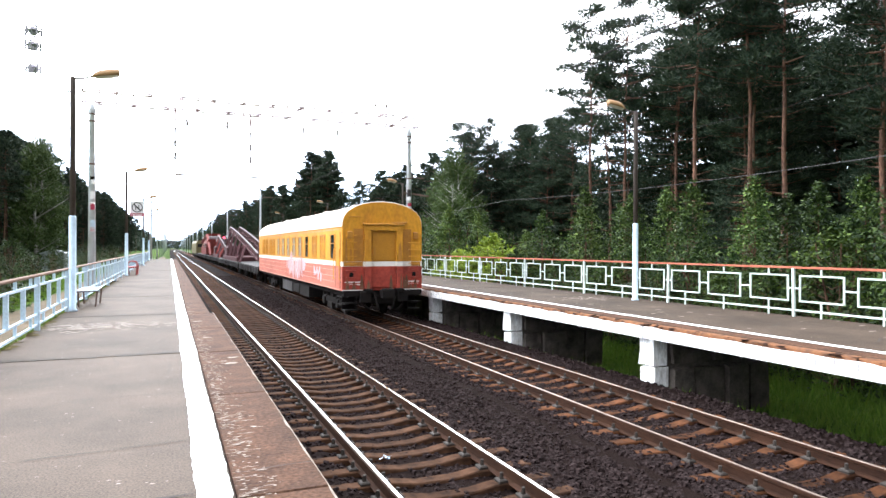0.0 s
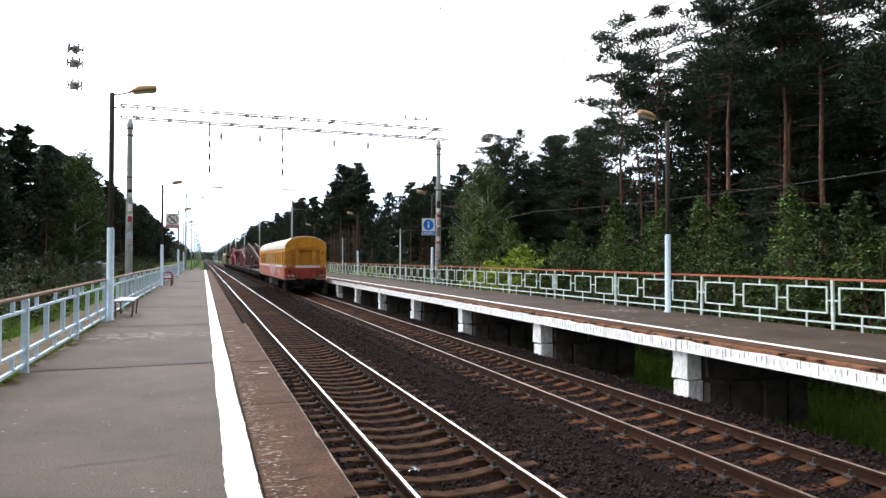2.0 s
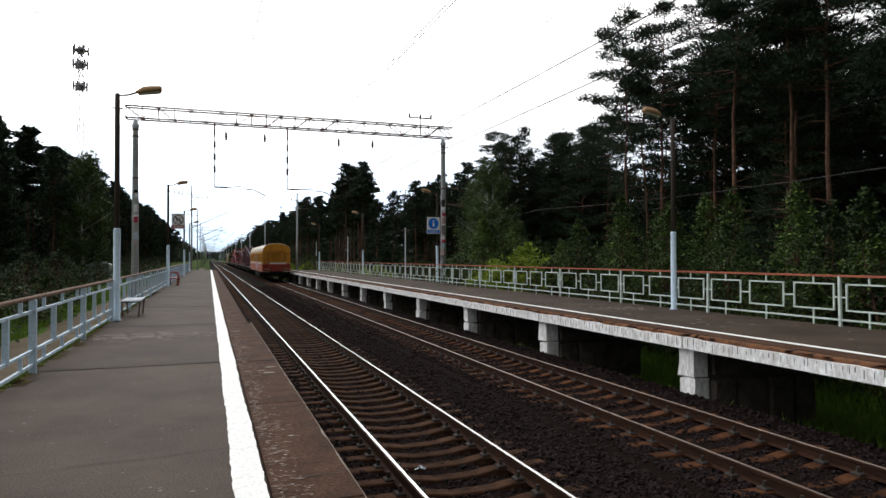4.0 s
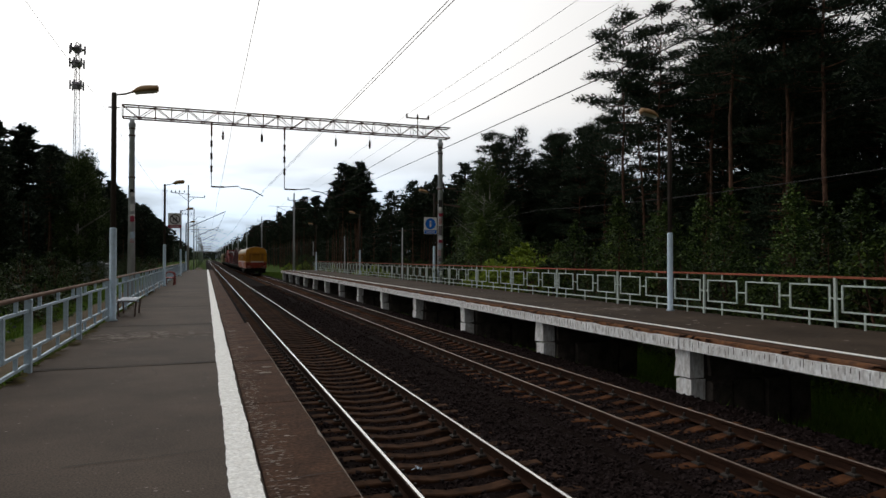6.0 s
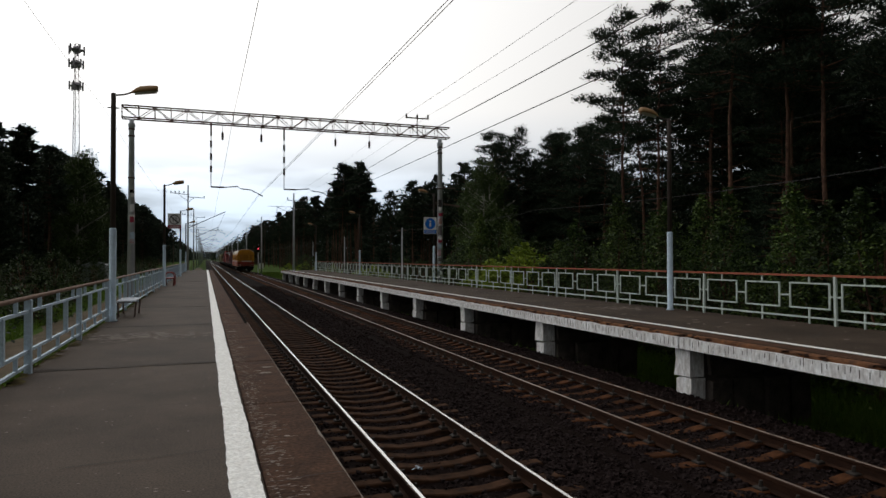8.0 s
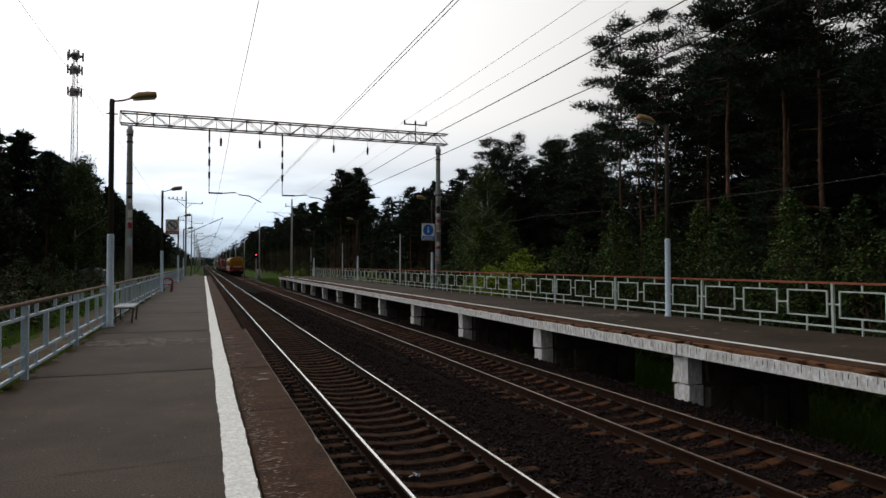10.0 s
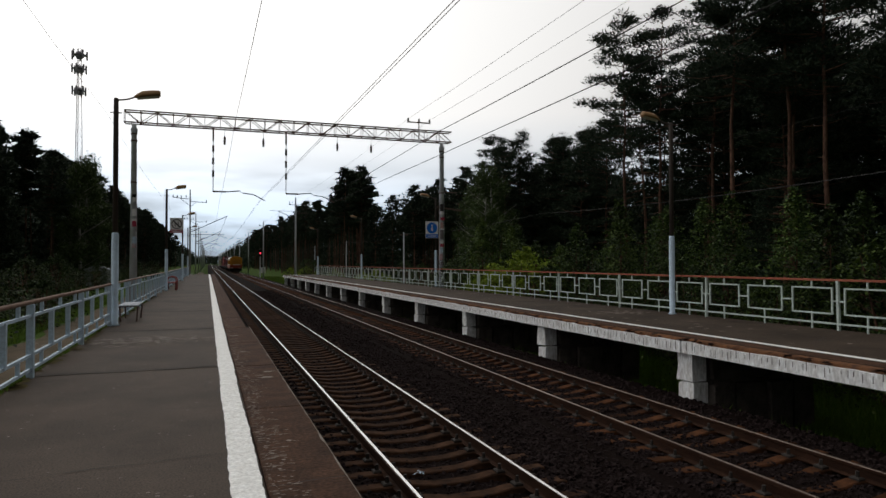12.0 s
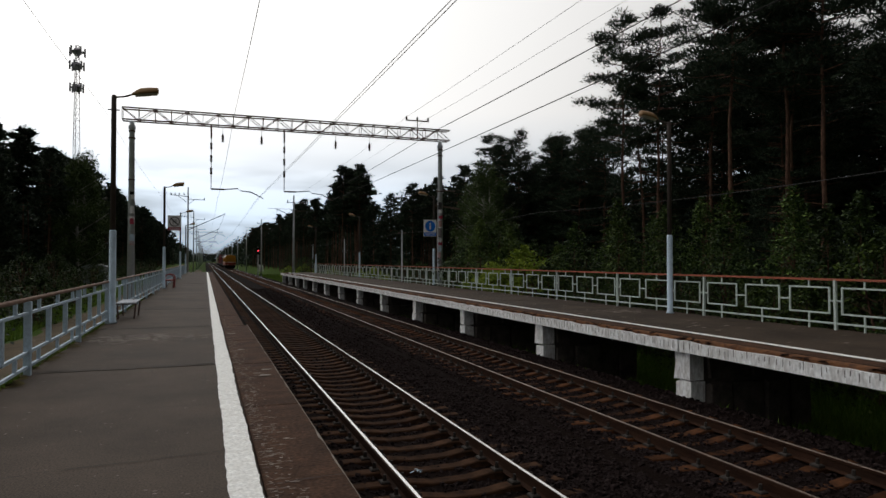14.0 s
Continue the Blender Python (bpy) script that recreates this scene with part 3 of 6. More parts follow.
def near_platform():
    p = thing("platform_near", "grey asphalt railway platform with a white safety line", "platform", kind="structure")
    slab_loop(p, -2.56, 0.405, -14.6, LEFT_END, 6.35, DECK, 0.2, M["deck"], 1)
    slab_loop(p, 0.415, 1.02, -14.6, 17.15, 3.17, DECK - 0.004, 0.22, M["deck_edge"], 2)
    slab_loop(p, 0.415, 0.93, 17.17, LEFT_END, 3.17, DECK - 0.006, 0.22, M["deck_edge"], 3)
    # painted line in short strokes with ragged ends and sides
    r = wear(8)
    y = -10.0
    g = Geo()
    c, d = 0.165, 0.385
    while y < LEFT_END - 1:
        ln = r.uniform(0.03, 0.16)
        a, b = c, d
        c, d = 0.165 + r.uniform(-0.007, 0.007) + 0.005 * math.sin(2.1 * y), 0.385 + r.uniform(-0.009, 0.009) + 0.006 * math.sin(1.3 * y)
        g.add([(a, y, DECK + 0.0085), (b, y, DECK + 0.0085), (d, y + ln, DECK + 0.0085), (c, y + ln, DECK + 0.0085)], [(0, 1, 2, 3)])
        y += ln
    part("safety_line", g, M["white_line"], p, "white painted safety line with ragged edges")
    # mortar lumps and chips on the worn strip
    g = Geo()
    for i in range(460):
        x, y = 0.44 + abs(r.gauss(0, 0.12)), 2.5 + 18 * r.random() ** 1.4
        q = r.uniform(0.005, 0.022)
        if x > 0.9:
            continue
        g.add([(x + q * r.uniform(0.5, 1.3) * math.cos(2 * math.pi * k / 6), y + q * r.uniform(0.4, 1.0) * math.sin(2 * math.pi * k / 6), DECK + 0.0022 + i * 0.000004) for k in range(6)], [tuple(range(6))])
    # rows of thin pale scrapes beside the line
    for i in range(430):
        x, y = 0.43 + abs(r.gauss(0, 0.13)), 2.6 + round(12 * r.random() ** 1.3 / 0.085) * 0.085 + r.gauss(0, 0.02)
        q, w = r.uniform(0.008, 0.05), r.uniform(0.002, 0.008)
        if x + q > 0.92:
            continue
        z = DECK + 0.0046 + i * 0.000004
        g.add([(x - q, y, z), (x - q * 0.3, y - w, z), (x + q * 0.5, y - w * 0.7, z), (x + q, y + w * 0.3, z), (x + q * 0.2, y + w, z), (x - q * 0.6, y + w * 0.8, z)], [(0, 1, 2, 3, 4, 5)])
    # pale worn line where the edge has lost its paint
    y, a = 2.0, 1.0
    while y < 17.1:
        ln = r.uniform(0.06, 0.3)
        b = 1.004 - abs(r.gauss(0, 0.008))
        g.add([(a, y, DECK + 0.0022), (1.008, y, DECK + 0.0022), (1.008, y + ln, DECK + 0.0022), (b, y + ln, DECK + 0.0022)], [(0, 1, 2, 3)])
        y, a = y + ln, b
    # larger splashes of cement
    for i, (cx, cy, q) in enumerate(((0.80, 9.55, 0.10), (0.86, 10.05, 0.09), (0.72, 9.75, 0.05), (0.62, 12.4, 0.07), (0.55, 15.2, 0.09), (0.70, 6.1, 0.035), (0.52, 5.6, 0.03))):
        z = DECK + 0.0080 + i * 0.00005
        g.add([(cx + q * r.uniform(0.6, 1.3) * math.cos(2 * math.pi * k / 11), cy + 0.8 * q * r.uniform(0.5, 1.2) * math.sin(2 * math.pi * k / 11), z) for k in range(11)], [tuple(range(11))])
    tagged(part("mortar_patch", g, M["mortar"], p, "pale mortar patches on the brown edge strip"), kind="stuff")
    # cracks and joints in the asphalt
    g = Geo()
    for i in range(18):
        x, y = r.uniform(-2.5, 0.6), r.uniform(3.5, 20)
        a = r.choice((0.05, 0.2, 0.1, 1.55, 2.9)) + r.uniform(-0.15, 0.15)
        for k in range(r.randint(4, 9)):
            x2, y2 = x + 0.16 * math.cos(a), y + 0.16 * math.sin(a)
            if not (-2.4 < x2 < 0.95):
                break
            w = r.uniform(0.001, 0.004)
            g.add([(x - w, y - w, DECK + 0.006), (x + w, y - w, DECK + 0.006), (x2 + w, y2 + w, DECK + 0.006), (x2 - w, y2 + w, DECK + 0.006)], [(0, 1, 2, 3)])
            x, y, a = x2, y2, a + r.uniform(-0.28, 0.28)
    tagged(part("crack", g, M["clip"], p, "thin dark cracks in the asphalt"), kind="stuff")
    # tarry ragged joints between the slabs
    for k in range(12):
        y0 = 4.45 + 6.35 * k
        g = Geo()
        for lane in ((0.0, 0.034), (0.15, 0.022)):
            x, y = -2.5, y0 + lane[0]
            while x < 0.14:
                x2, y2 = x + r.uniform(0.08, 0.25), y0 + lane[0] + r.uniform(-0.03, 0.03)
                w = lane[1] * r.uniform(0.3, 1.3)
                g.add([(x, y - w, DECK + 0.0055), (x2, y2 - w, DECK + 0.0055), (x2, y2 + w, DECK + 0.0055), (x, y + w, DECK + 0.0055)], [(0, 1, 2, 3)])
                x, y = x2, y2
        part("joint", g, M["clip"], p, "dark ragged joint in the asphalt")
    # thin hairline joints across the slabs
    g = Geo()
    for y0, xa, xb, slope in ((5.62, -2.4, 0.15, 0.06), (7.85, -0.9, 0.15, 0.03), (5.0, -1.9, -1.5, 1.2), (8.9, -2.5, -1.2, -0.05), (13.6, -2.3, 0.1, 0.04), (4.9, 0.44, 0.98, 0.05), (6.9, 0.6, 0.75, 2.2)):
        x, y = xa, y0
        while x < xb:
            x2 = min(xb + 0.01, x + r.uniform(0.05, 0.16))
            y2 = y + slope * (x2 - x) + r.gauss(0, 0.012)
            w = r.uniform(0.002, 0.0075)
            g.add([(x, y - w, DECK + 0.0062), (x2, y2 - w, DECK + 0.0062), (x2, y2 + w, DECK + 0.0062), (x, y + w, DECK + 0.0062)], [(0, 1, 2, 3)])
            x, y = x2, y2
    tagged(part("crack", g, M["clip"], p, "hairline joints across the asphalt"), kind="stuff")
    # grey repair patches
    g = Geo()
    for i in range(620):
        cx, cy = (r.gauss(-1.3, 0.6), r.gauss(14.9, 0.36)) if i < 300 else (r.uniform(-2.5, 0.05), 3.5 + 16 * r.random() ** 1.4)
        s = r.uniform(0.012, 0.06) if i < 300 else r.uniform(0.003, 0.013)
        n = 7
        g.add([(cx + s * r.uniform(0.6, 2.0) * math.cos(2 * math.pi * k / n), cy + s * r.uniform(0.5, 1.0) * math.sin(2 * math.pi * k / n), DECK + 0.0065 + i * 0.00002) for k in range(n)], [tuple(range(n))])
    tagged(part("stain", g, M["mortar"], p, "pale cement stains on the asphalt"), kind="stuff")
    # moss and soil along the edge below the railing
    g = Geo()
    y = 2.0
    a = -2.40
    while y < 34:
        ln = r.uniform(0.08, 0.3)
        b = -2.33 + max(-0.16, r.gauss(0.0, 0.07))
        g.add([(-2.558, y, DECK + 0.012), (a, y, DECK + 0.008), (b, y + ln, DECK + 0.008), (-2.558, y + ln, DECK + 0.012)], [(0, 1, 2, 3)])
        g.add([((-2.558 + a) / 2, y - 0.02, DECK + 0.02 + r.uniform(0, 0.025)), (a - 0.02, y + ln / 2, DECK + 0.01), ((-2.558 + b) / 2, y + ln, DECK + 0.01), (-2.558, y + ln / 2, DECK + 0.012)], [(0, 1, 2, 3)])
        y += ln
        a = b
    tagged(part("moss", g, M["moss"], p, "yellow-green moss along the edge"), kind="stuff")
    for y in np.arange(-12, LEFT_END, 6.35):
        part("pier", Geo().box(-2.4, 0.5, y - 0.25, y + 0.25, -1.1, DECK - 0.2), M["old_stone"], p)
    part("side_wall", Geo().box(-2.55, -2.40, -14.5, LEFT_END, -1.0, DECK - 0.2), M["concrete"], p)
    return p


near_platform()


# ---- the platform across the tracks ----
RIGHT_END = 88.5


def rough_block(x0, x1, y0, y1, z0, z1, j, r):
    """A worn block: each side in four facets, its corners and edges chipped."""
    g = Geo()
    ids = {}
    xs, ys, zs = (x0, (x0 + x1) / 2, x1), (y0, (y0 + y1) / 2, y1), (z0, (z0 + z1) / 2, z1)
    mid = Vector((xs[1], ys[1], zs[1]))

    def vert(i, k, m):
        if (i, k, m) not in ids:
            outer = (i != 1) + (k != 1) + (m != 1)
            p = Vector((xs[i], ys[k], zs[m]))
            p = p.lerp(mid, r.uniform(0.0, j * outer)) + Vector((r.uniform(-j, j) * 0.4, r.uniform(-j, j) * 0.4, 0))
            ids[(i, k, m)] = len(g.v)
            g.v.append(tuple(p))
        return ids[(i, k, m)]
    for a in (0, 1):
        for b in (0, 1):
            for side in (0, 2):
                q = [(side, a, b), (side, a + 1, b), (side, a + 1, b + 1), (side, a, b + 1)]
                g.f.append(tuple(vert(*p) for p in (q if side else q[::-1])))
                q = [(a, side, b), (a, side, b + 1), (a + 1, side, b + 1), (a + 1, side, b)]
                g.f.append(tuple(vert(*p) for p in (q if side else q[::-1])))
                q = [(a, b, side), (a + 1, b, side), (a + 1, b + 1, side), (a, b + 1, side)]
                g.f.append(tuple(vert(*p) for p in (q if side else q[::-1])))
    return g


def far_platform():
    p = thing("platform_far", "raised platform with flaking white edge on block piers", "platform", kind="structure")
    step = 6.35
    first = 11.3 - 4 * step
    ys = [first + i * step for i in range(40) if first + i * step < RIGHT_END - 1] + [RIGHT_END]
    r = wear(21)
    for a, b in zip(ys, ys[1:]):
        dz = r.uniform(-0.008, 0.008)
        part("slab", Geo().box(9.62, 13.95, a + 0.012, b - 0.012, -0.22, 0, 0.012), M["deck_far"], p, at=pose(0, 0, DECK + dz))
        part("coping", Geo().box(9.42, 9.612, a + 0.014, b - 0.014, -0.12, -0.004, 0.02), M["rust_edge"], p, "rusty broken coping", at=pose(0, 0, DECK + dz))
        g = Geo()
        n = 26
        top = [(-0.045 - 0.035 * r.random(), a + 0.026 + (b - a - 0.052) * i / n) for i in range(n + 1)]
        for (z0, y0), (z1, y1) in zip(top, top[1:]):
            g.add([(9.36, y0, -0.30), (9.36, y1, -0.30), (9.36, y1, z1), (9.36, y0, z0), (9.42, y0, -0.30), (9.42, y1, -0.30), (9.42, y1, z1), (9.42, y0, z0)],
                  [(0, 3, 2, 1), (3, 7, 6, 2), (0, 1, 5, 4), (0, 4, 7, 3), (1, 2, 6, 5), (4, 5, 6, 7)])
        # drips and vertical gouges in the whitewash
        part("fascia", g, M["white_paint"], p, "white flaking edge beam", at=pose(0, 0, DECK + dz))
        g = Geo()
        for i in range(44):
            y = a + 0.1 + (b - a - 0.2) * (i + r.uniform(0.2, 0.8)) / 44
            z = r.uniform(-0.13, -0.06)
            g.box(9.355, 9.361, y - r.uniform(0.002, 0.007), y + r.uniform(0.002, 0.007), z - r.uniform(0.05, 0.17), z)
        tagged(part("gouge", g, M["old_stone"], p, at=pose(0, 0, DECK + dz)), kind="stuff")
        # broken lumps along the coping
        g = Geo()
        for i in range(24):
            y = r.uniform(a + 0.05, b - 0.05)
            q = r.uniform(0.015, 0.06)
            x = r.uniform(9.40, 9.46)
            g.add(rough_block(x, x + r.uniform(0.03, 0.09), y - q, y + q, -0.05, r.uniform(-0.012, 0.012), 0.2, r).v, rough_block(0, 1, 0, 1, 0, 1, 0, r).f)
        tagged(part("broken_lump", g, M["rust"], p, at=pose(0, 0, DECK + dz)), kind="stuff")
    g = Geo()
    y = ys[0]
    while y < RIGHT_END - 0.5:
        ln = r.uniform(0.8, 1.5)
        w0, w1 = r.uniform(-0.01, 0.01), r.uniform(-0.01, 0.01)
        g.add([(10.12 + w0, y, DECK + 0.013), (10.30 + w0, y, DECK + 0.013), (10.30 + w1, y + ln, DECK + 0.013), (10.12 + w1, y + ln, DECK + 0.013)], [(0, 1, 2, 3)])
        y += ln
    part("safety_line", g, M["white_line"], p, "white painted safety line")
    # long cracks, tar seams and pale dust on the far deck
    g = Geo()
    for i in range(30):
        x, y = r.uniform(10.5, 13.7), r.uniform(6, 30)
        a = (1.57 if i % 2 else 0.15) + r.uniform(-0.2, 0.2)
        for k in range(r.randint(6, 16)):
            x2, y2 = x + 0.2 * math.cos(a), y + 0.2 * math.sin(a)
            if not 10.4 < x2 < 13.9:
                break
            w = r.uniform(0.008, 0.024)
            g.add([(x - w, y - w * 0.6, DECK + 0.0125), (x + w, y - w * 0.6, DECK + 0.0125), (x2 + w, y2 + w, DECK + 0.0125), (x2 - w, y2 + w, DECK + 0.0125)], [(0, 1, 2, 3)])
            x, y, a = x2, y2, a + r.uniform(-0.2, 0.2)
    tagged(part("crack", g, M["clip"], p, "dark cracks and tar seams"), kind="stuff")
    g = Geo()
    for i in range(150):
        cx, cy = (r.gauss(12.3, 0.5), r.gauss(17.6, 0.35)) if i < 70 else (r.uniform(10.5, 13.8), r.uniform(6, 32))
        s = r.uniform(0.015, 0.07)
        g.add([(cx + s * r.uniform(0.6, 2.2) * math.cos(2 * math.pi * k / 7), cy + s * r.uniform(0.4, 1.0) * math.sin(2 * math.pi * k / 7), DECK + 0.0135 + i * 0.00003) for k in range(7)], [tuple(range(7))])
    tagged(part("stain", g, M["mortar"], p, "pale dusty stains"), kind="stuff")
    # strip of brown paint between the line and the edge
    part("edge_strip", Geo().box(9.63, 10.05, ys[0], RIGHT_END - 0.02, DECK + 0.0085, DECK + 0.0105), M["deck_edge"], p, "worn brown strip")
    for y in ys[1:]:
        y += 0.11
        if y > RIGHT_END:
            y = RIGHT_END - 0.3
        pier = part("pier", Geo().box(9.9, 12.8, y - 0.2, y + 0.2, -1.4, DECK - 0.22), M["old_stone"], p, "block wall pier, darkened for the shadow under the deck")
        zz = [-1.4, 0.18, DECK - 0.22]
        for k, (z0, z1) in enumerate(zip(zz, zz[1:])):
            x = 9.55 + r.uniform(-0.02, 0.02)
            part("white_block", rough_block(x, 9.94 + r.uniform(-0.02, 0.02), y - 0.24, y + 0.24, z0 + 0.002, z1 - 0.002, 0.035, r), M["white_paint"], pier, "whitewashed end block")
        for k, (z0, z1) in enumerate(zip(zz, zz[1:])):
            xs = [9.97, 10.6 + 0.5 * (k % 2), 11.5 + 0.4 * (k % 2), 12.2 + 0.15 * (k % 2), 12.86]
            for x0, x1 in zip(xs, xs[1:]):
                part("block", rough_block(x0 + 0.02, x1 - 0.02, y - 0.27 - r.uniform(0, 0.12) - (0.05 if k == 0 else 0.0), y - 0.15, z0 + 0.02, z1 - 0.03, 0.05, r), M["old_stone"], pier)
    return p


far_platform()


# ---- fences ----
def near_fence():
    """Blue posts, worn brown handrail, long bars between the middle rails and short stubs above and below."""
    f = thing("railing_near", "pale blue steel railing with worn brown handrail", "railing", kind="", at=pose(-2.345, 0, DECK))
    step = 1.32
    post = Geo().box(-0.045, 0.045, -0.045, 0.045, -0.09, 1.04, 0.008).mesh("post", M["pale_blue"])
    bar = Geo().box(-0.034, 0.034, -0.04, 0.04, 0.31, 0.88, 0.004).mesh("bar", M["pale_blue"])
    stub = Geo().box(-0.022, 0.022, -0.03, 0.03, 0.88, 1.05, 0.004).mesh("stub", M["pale_blue"])
    low_stub = Geo().box(-0.022, 0.022, -0.03, 0.03, 0.12, 0.32, 0.004).mesh("low_stub", M["pale_blue"])
    y0 = 10.7 - 18 * step
    n = int((LEFT_END - y0) / step)
    for i in range(n):
        y = y0 + i * step
        if i % 3 == 0:
            part("post", post, None, f, at=pose(0, y, 0))
        else:
            part("bar", bar, None, f, at=pose(0, y, 0))
        part("stub", stub, None, f, at=pose(0, y + step / 2, 0))
        part("low_stub", low_stub, None, f, at=pose(0, y + step / 2, 0))
    y1 = y0 + (n - 1) * step
    part("handrail", Geo().tube((0, y0, 1.066), (0, y1, 1.066), 0.032, n=8), M["rusty_rail"], f, "worn brown handrail tube", smooth=True)
    for z in (0.875, 0.32, 0.12):
        part("rail_bar", Geo().box(-0.019, 0.019, y0, y1, z - 0.02, z + 0.02), M["pale_blue"], f)
    return f


near_fence()


def far_fence():
    f = thing("railing_far", "pale green steel railing with square panels and red-brown top rail", "railing", at=pose(13.75, 0, DECK))
    bay = 4.28
    y0 = 11.2 - 5 * bay
    n = int((RIGHT_END - y0) / bay)
    post = Geo().box(-0.03, 0.03, -0.03, 0.03, -0.08, 1.16).mesh("post", M["pale_green"])
    s = bay / 3
    g = Geo()
    h0, h1, z0, z1, t = -s * 0.385, s * 0.385, 0.38, 0.98, 0.018
    g.box(-t, t, h0, h1, z1 - t, z1 + t).box(-t, t, h0, h1, z0 - t, z0 + t)
    g.box(-t, t, h0 - t, h0 + t, z0 - t, z1 + t).box(-t, t, h1 - t, h1 + t, z0 - t, z1 + t)
    g.box(-t * 0.9, t * 0.9, -t, t, z1, 1.14).box(-t * 0.9, t * 0.9, -t, t, 0.0, z0)
    g.box(-t * 0.9, t * 0.9, -s / 2, h0, 0.66, 0.66 + 2 * t).box(-t * 0.9, t * 0.9, h1, s / 2, 0.66, 0.66 + 2 * t)
    square = g.mesh("panel_frame", M["pale_green"])
    r = wear(5)
    for i in range(n + 1):
        y = y0 + i * bay
        part("post", post, None, f, at=pose(0, y, 0, r.uniform(-0.6, 0.6), r.uniform(-0.6, 0.6), 0))
        if i < n:
            for k in range(3):
                part("panel_frame", square, None, f, at=pose(0, y + (k + 0.5) * s, r.uniform(-0.006, 0.006)))
            part("top_rail", Geo().box(-0.03, 0.03, y, y + bay, 1.15, 1.20), M["red_brown"], f, "red-brown top rail")
            part("bottom_rail", Geo().box(-0.02, 0.02, y, y + bay, 0.14, 0.18), M["pale_green"], f)
    return f


far_fence()


# ---- lamps on the platforms ----
def platform_lamp(side, label):
    t = thing("platform_lamp", label, "street lamp", "platform lamps")
    part("foot_tube", Geo().spun([(0.12, 0.0), (0.12, 0.03), (0.085, 0.05), (0.085, 2.36), (0.06, 2.42)], 14), M["pale_blue"], t, "pale blue lower tube", True)
    part("pole", Geo().spun([(0.068, 2.40), (0.062, 5.85), (0.05, 5.9)], 12), M["dark_pole"], t, "dark brown upper pole", True)
    part("arm", Geo().polyline([(0, 0, 5.84), (side * 0.25, 0, 5.88), (side * 0.46, 0, 5.96)], 0.024, 8), M["dark_pole"], t)
    # shell: a long shallow hood, rounded at its end
    g = Geo()
    rows = [(0.42, 0.035, 0.05), (0.50, 0.07, 0.11), (0.62, 0.12, 0.17), (0.84, 0.14, 0.17), (1.03, 0.13, 0.15), (1.06, 0.10, 0.12)]
    k = 9
    vs = []
    for d, w, h in rows:
        for i in range(k):
            a = math.pi * i / (k - 1)
            vs.append((side * d, w * math.cos(a), 5.935 + 0.16 * (d - 0.42) + h * math.sin(a)))
    fs = [(i * k + j, i * k + j + 1, (i + 1) * k + j + 1, (i + 1) * k + j) for i in range(len(rows) - 1) for j in range(k - 1)]
    fs += [tuple(range(k)), tuple(range(5 * k, 6 * k))] + [(i * k, (i + 1) * k, (i + 1) * k + k - 1, i * k + k - 1) for i in range(5)]
    head = part("lamp_head", g.add(vs, fs), M["lamp_shell"], t, "ochre lamp hood", True)
    g = Geo()
    vs = [(side * d, w * 0.8 * s, 5.922 + 0.16 * (d - 0.42) - q) for d, w, h in rows[1:5] for s, q in ((-1, 0), (0, 0.05), (1, 0))]
    g.add(vs, [(i * 3 + j, i * 3 + j + 1, i * 3 + j + 4, i * 3 + j + 3) for i in range(3) for j in range(2)])
    part("lamp_cover", g, M["lamp_glass"], head, "milky lamp cover")
    part("cross_bar", Geo().box(-0.14, 0.14, -0.012, 0.012, 5.50, 5.53), M["dark_pole"], t)
    return t


lamp = platform_lamp(1, "platform lamp with dark pole, pale blue foot and ochre head")
lamp.matrix_basis = pose(-2.245, 18.8, DECK)
for x, y in ((-2.24, 41.2), (-2.1, 63.2), (-2.24, 85.4)):
    copy_thing(lamp, pose(x, y, DECK))
lamp = platform_lamp(-1, "platform lamp with grey-brown pole and pale blue foot")
lamp.matrix_basis = pose(13.45, 16.6, DECK)
for x, y in ((14.3, 41.2), (14.15, 62.9), (13.5, 85.6)):
    copy_thing(lamp, pose(x, y, DECK))


# ---- portal over the tracks ----
def lattice_beam(g, x0, x1, y, z0, z1, depth, step):
    for yy in (y - depth / 2, y + depth / 2):
        for z in (z0, z1):
            g.beam((x0, yy, z), (x1, yy, z), 0.076, 0.076)
        n = int((x1 - x0) / step)
        for i in range(n):
            xa, xb = x0 + (x1 - x0) * i / n, x0 + (x1 - x0) * (i + 1) / n
            a, b = (z0, z1) if i % 2 else (z1, z0)
            g.beam((xa, yy, a), (xb, yy, b), 0.042, 0.042)
            g.beam((xa, yy, z0), (xa, yy, z1), 0.035, 0.035)
    n = int((x1 - x0) / step)
    for i in range(n + 1):
        xa = x0 + (x1 - x0) * i / n
        for z in (z0, z1):
            g.beam((xa, y - depth / 2, z), (xa, y + depth / 2, z), 0.035, 0.035)


PORTAL_Y = 41.4


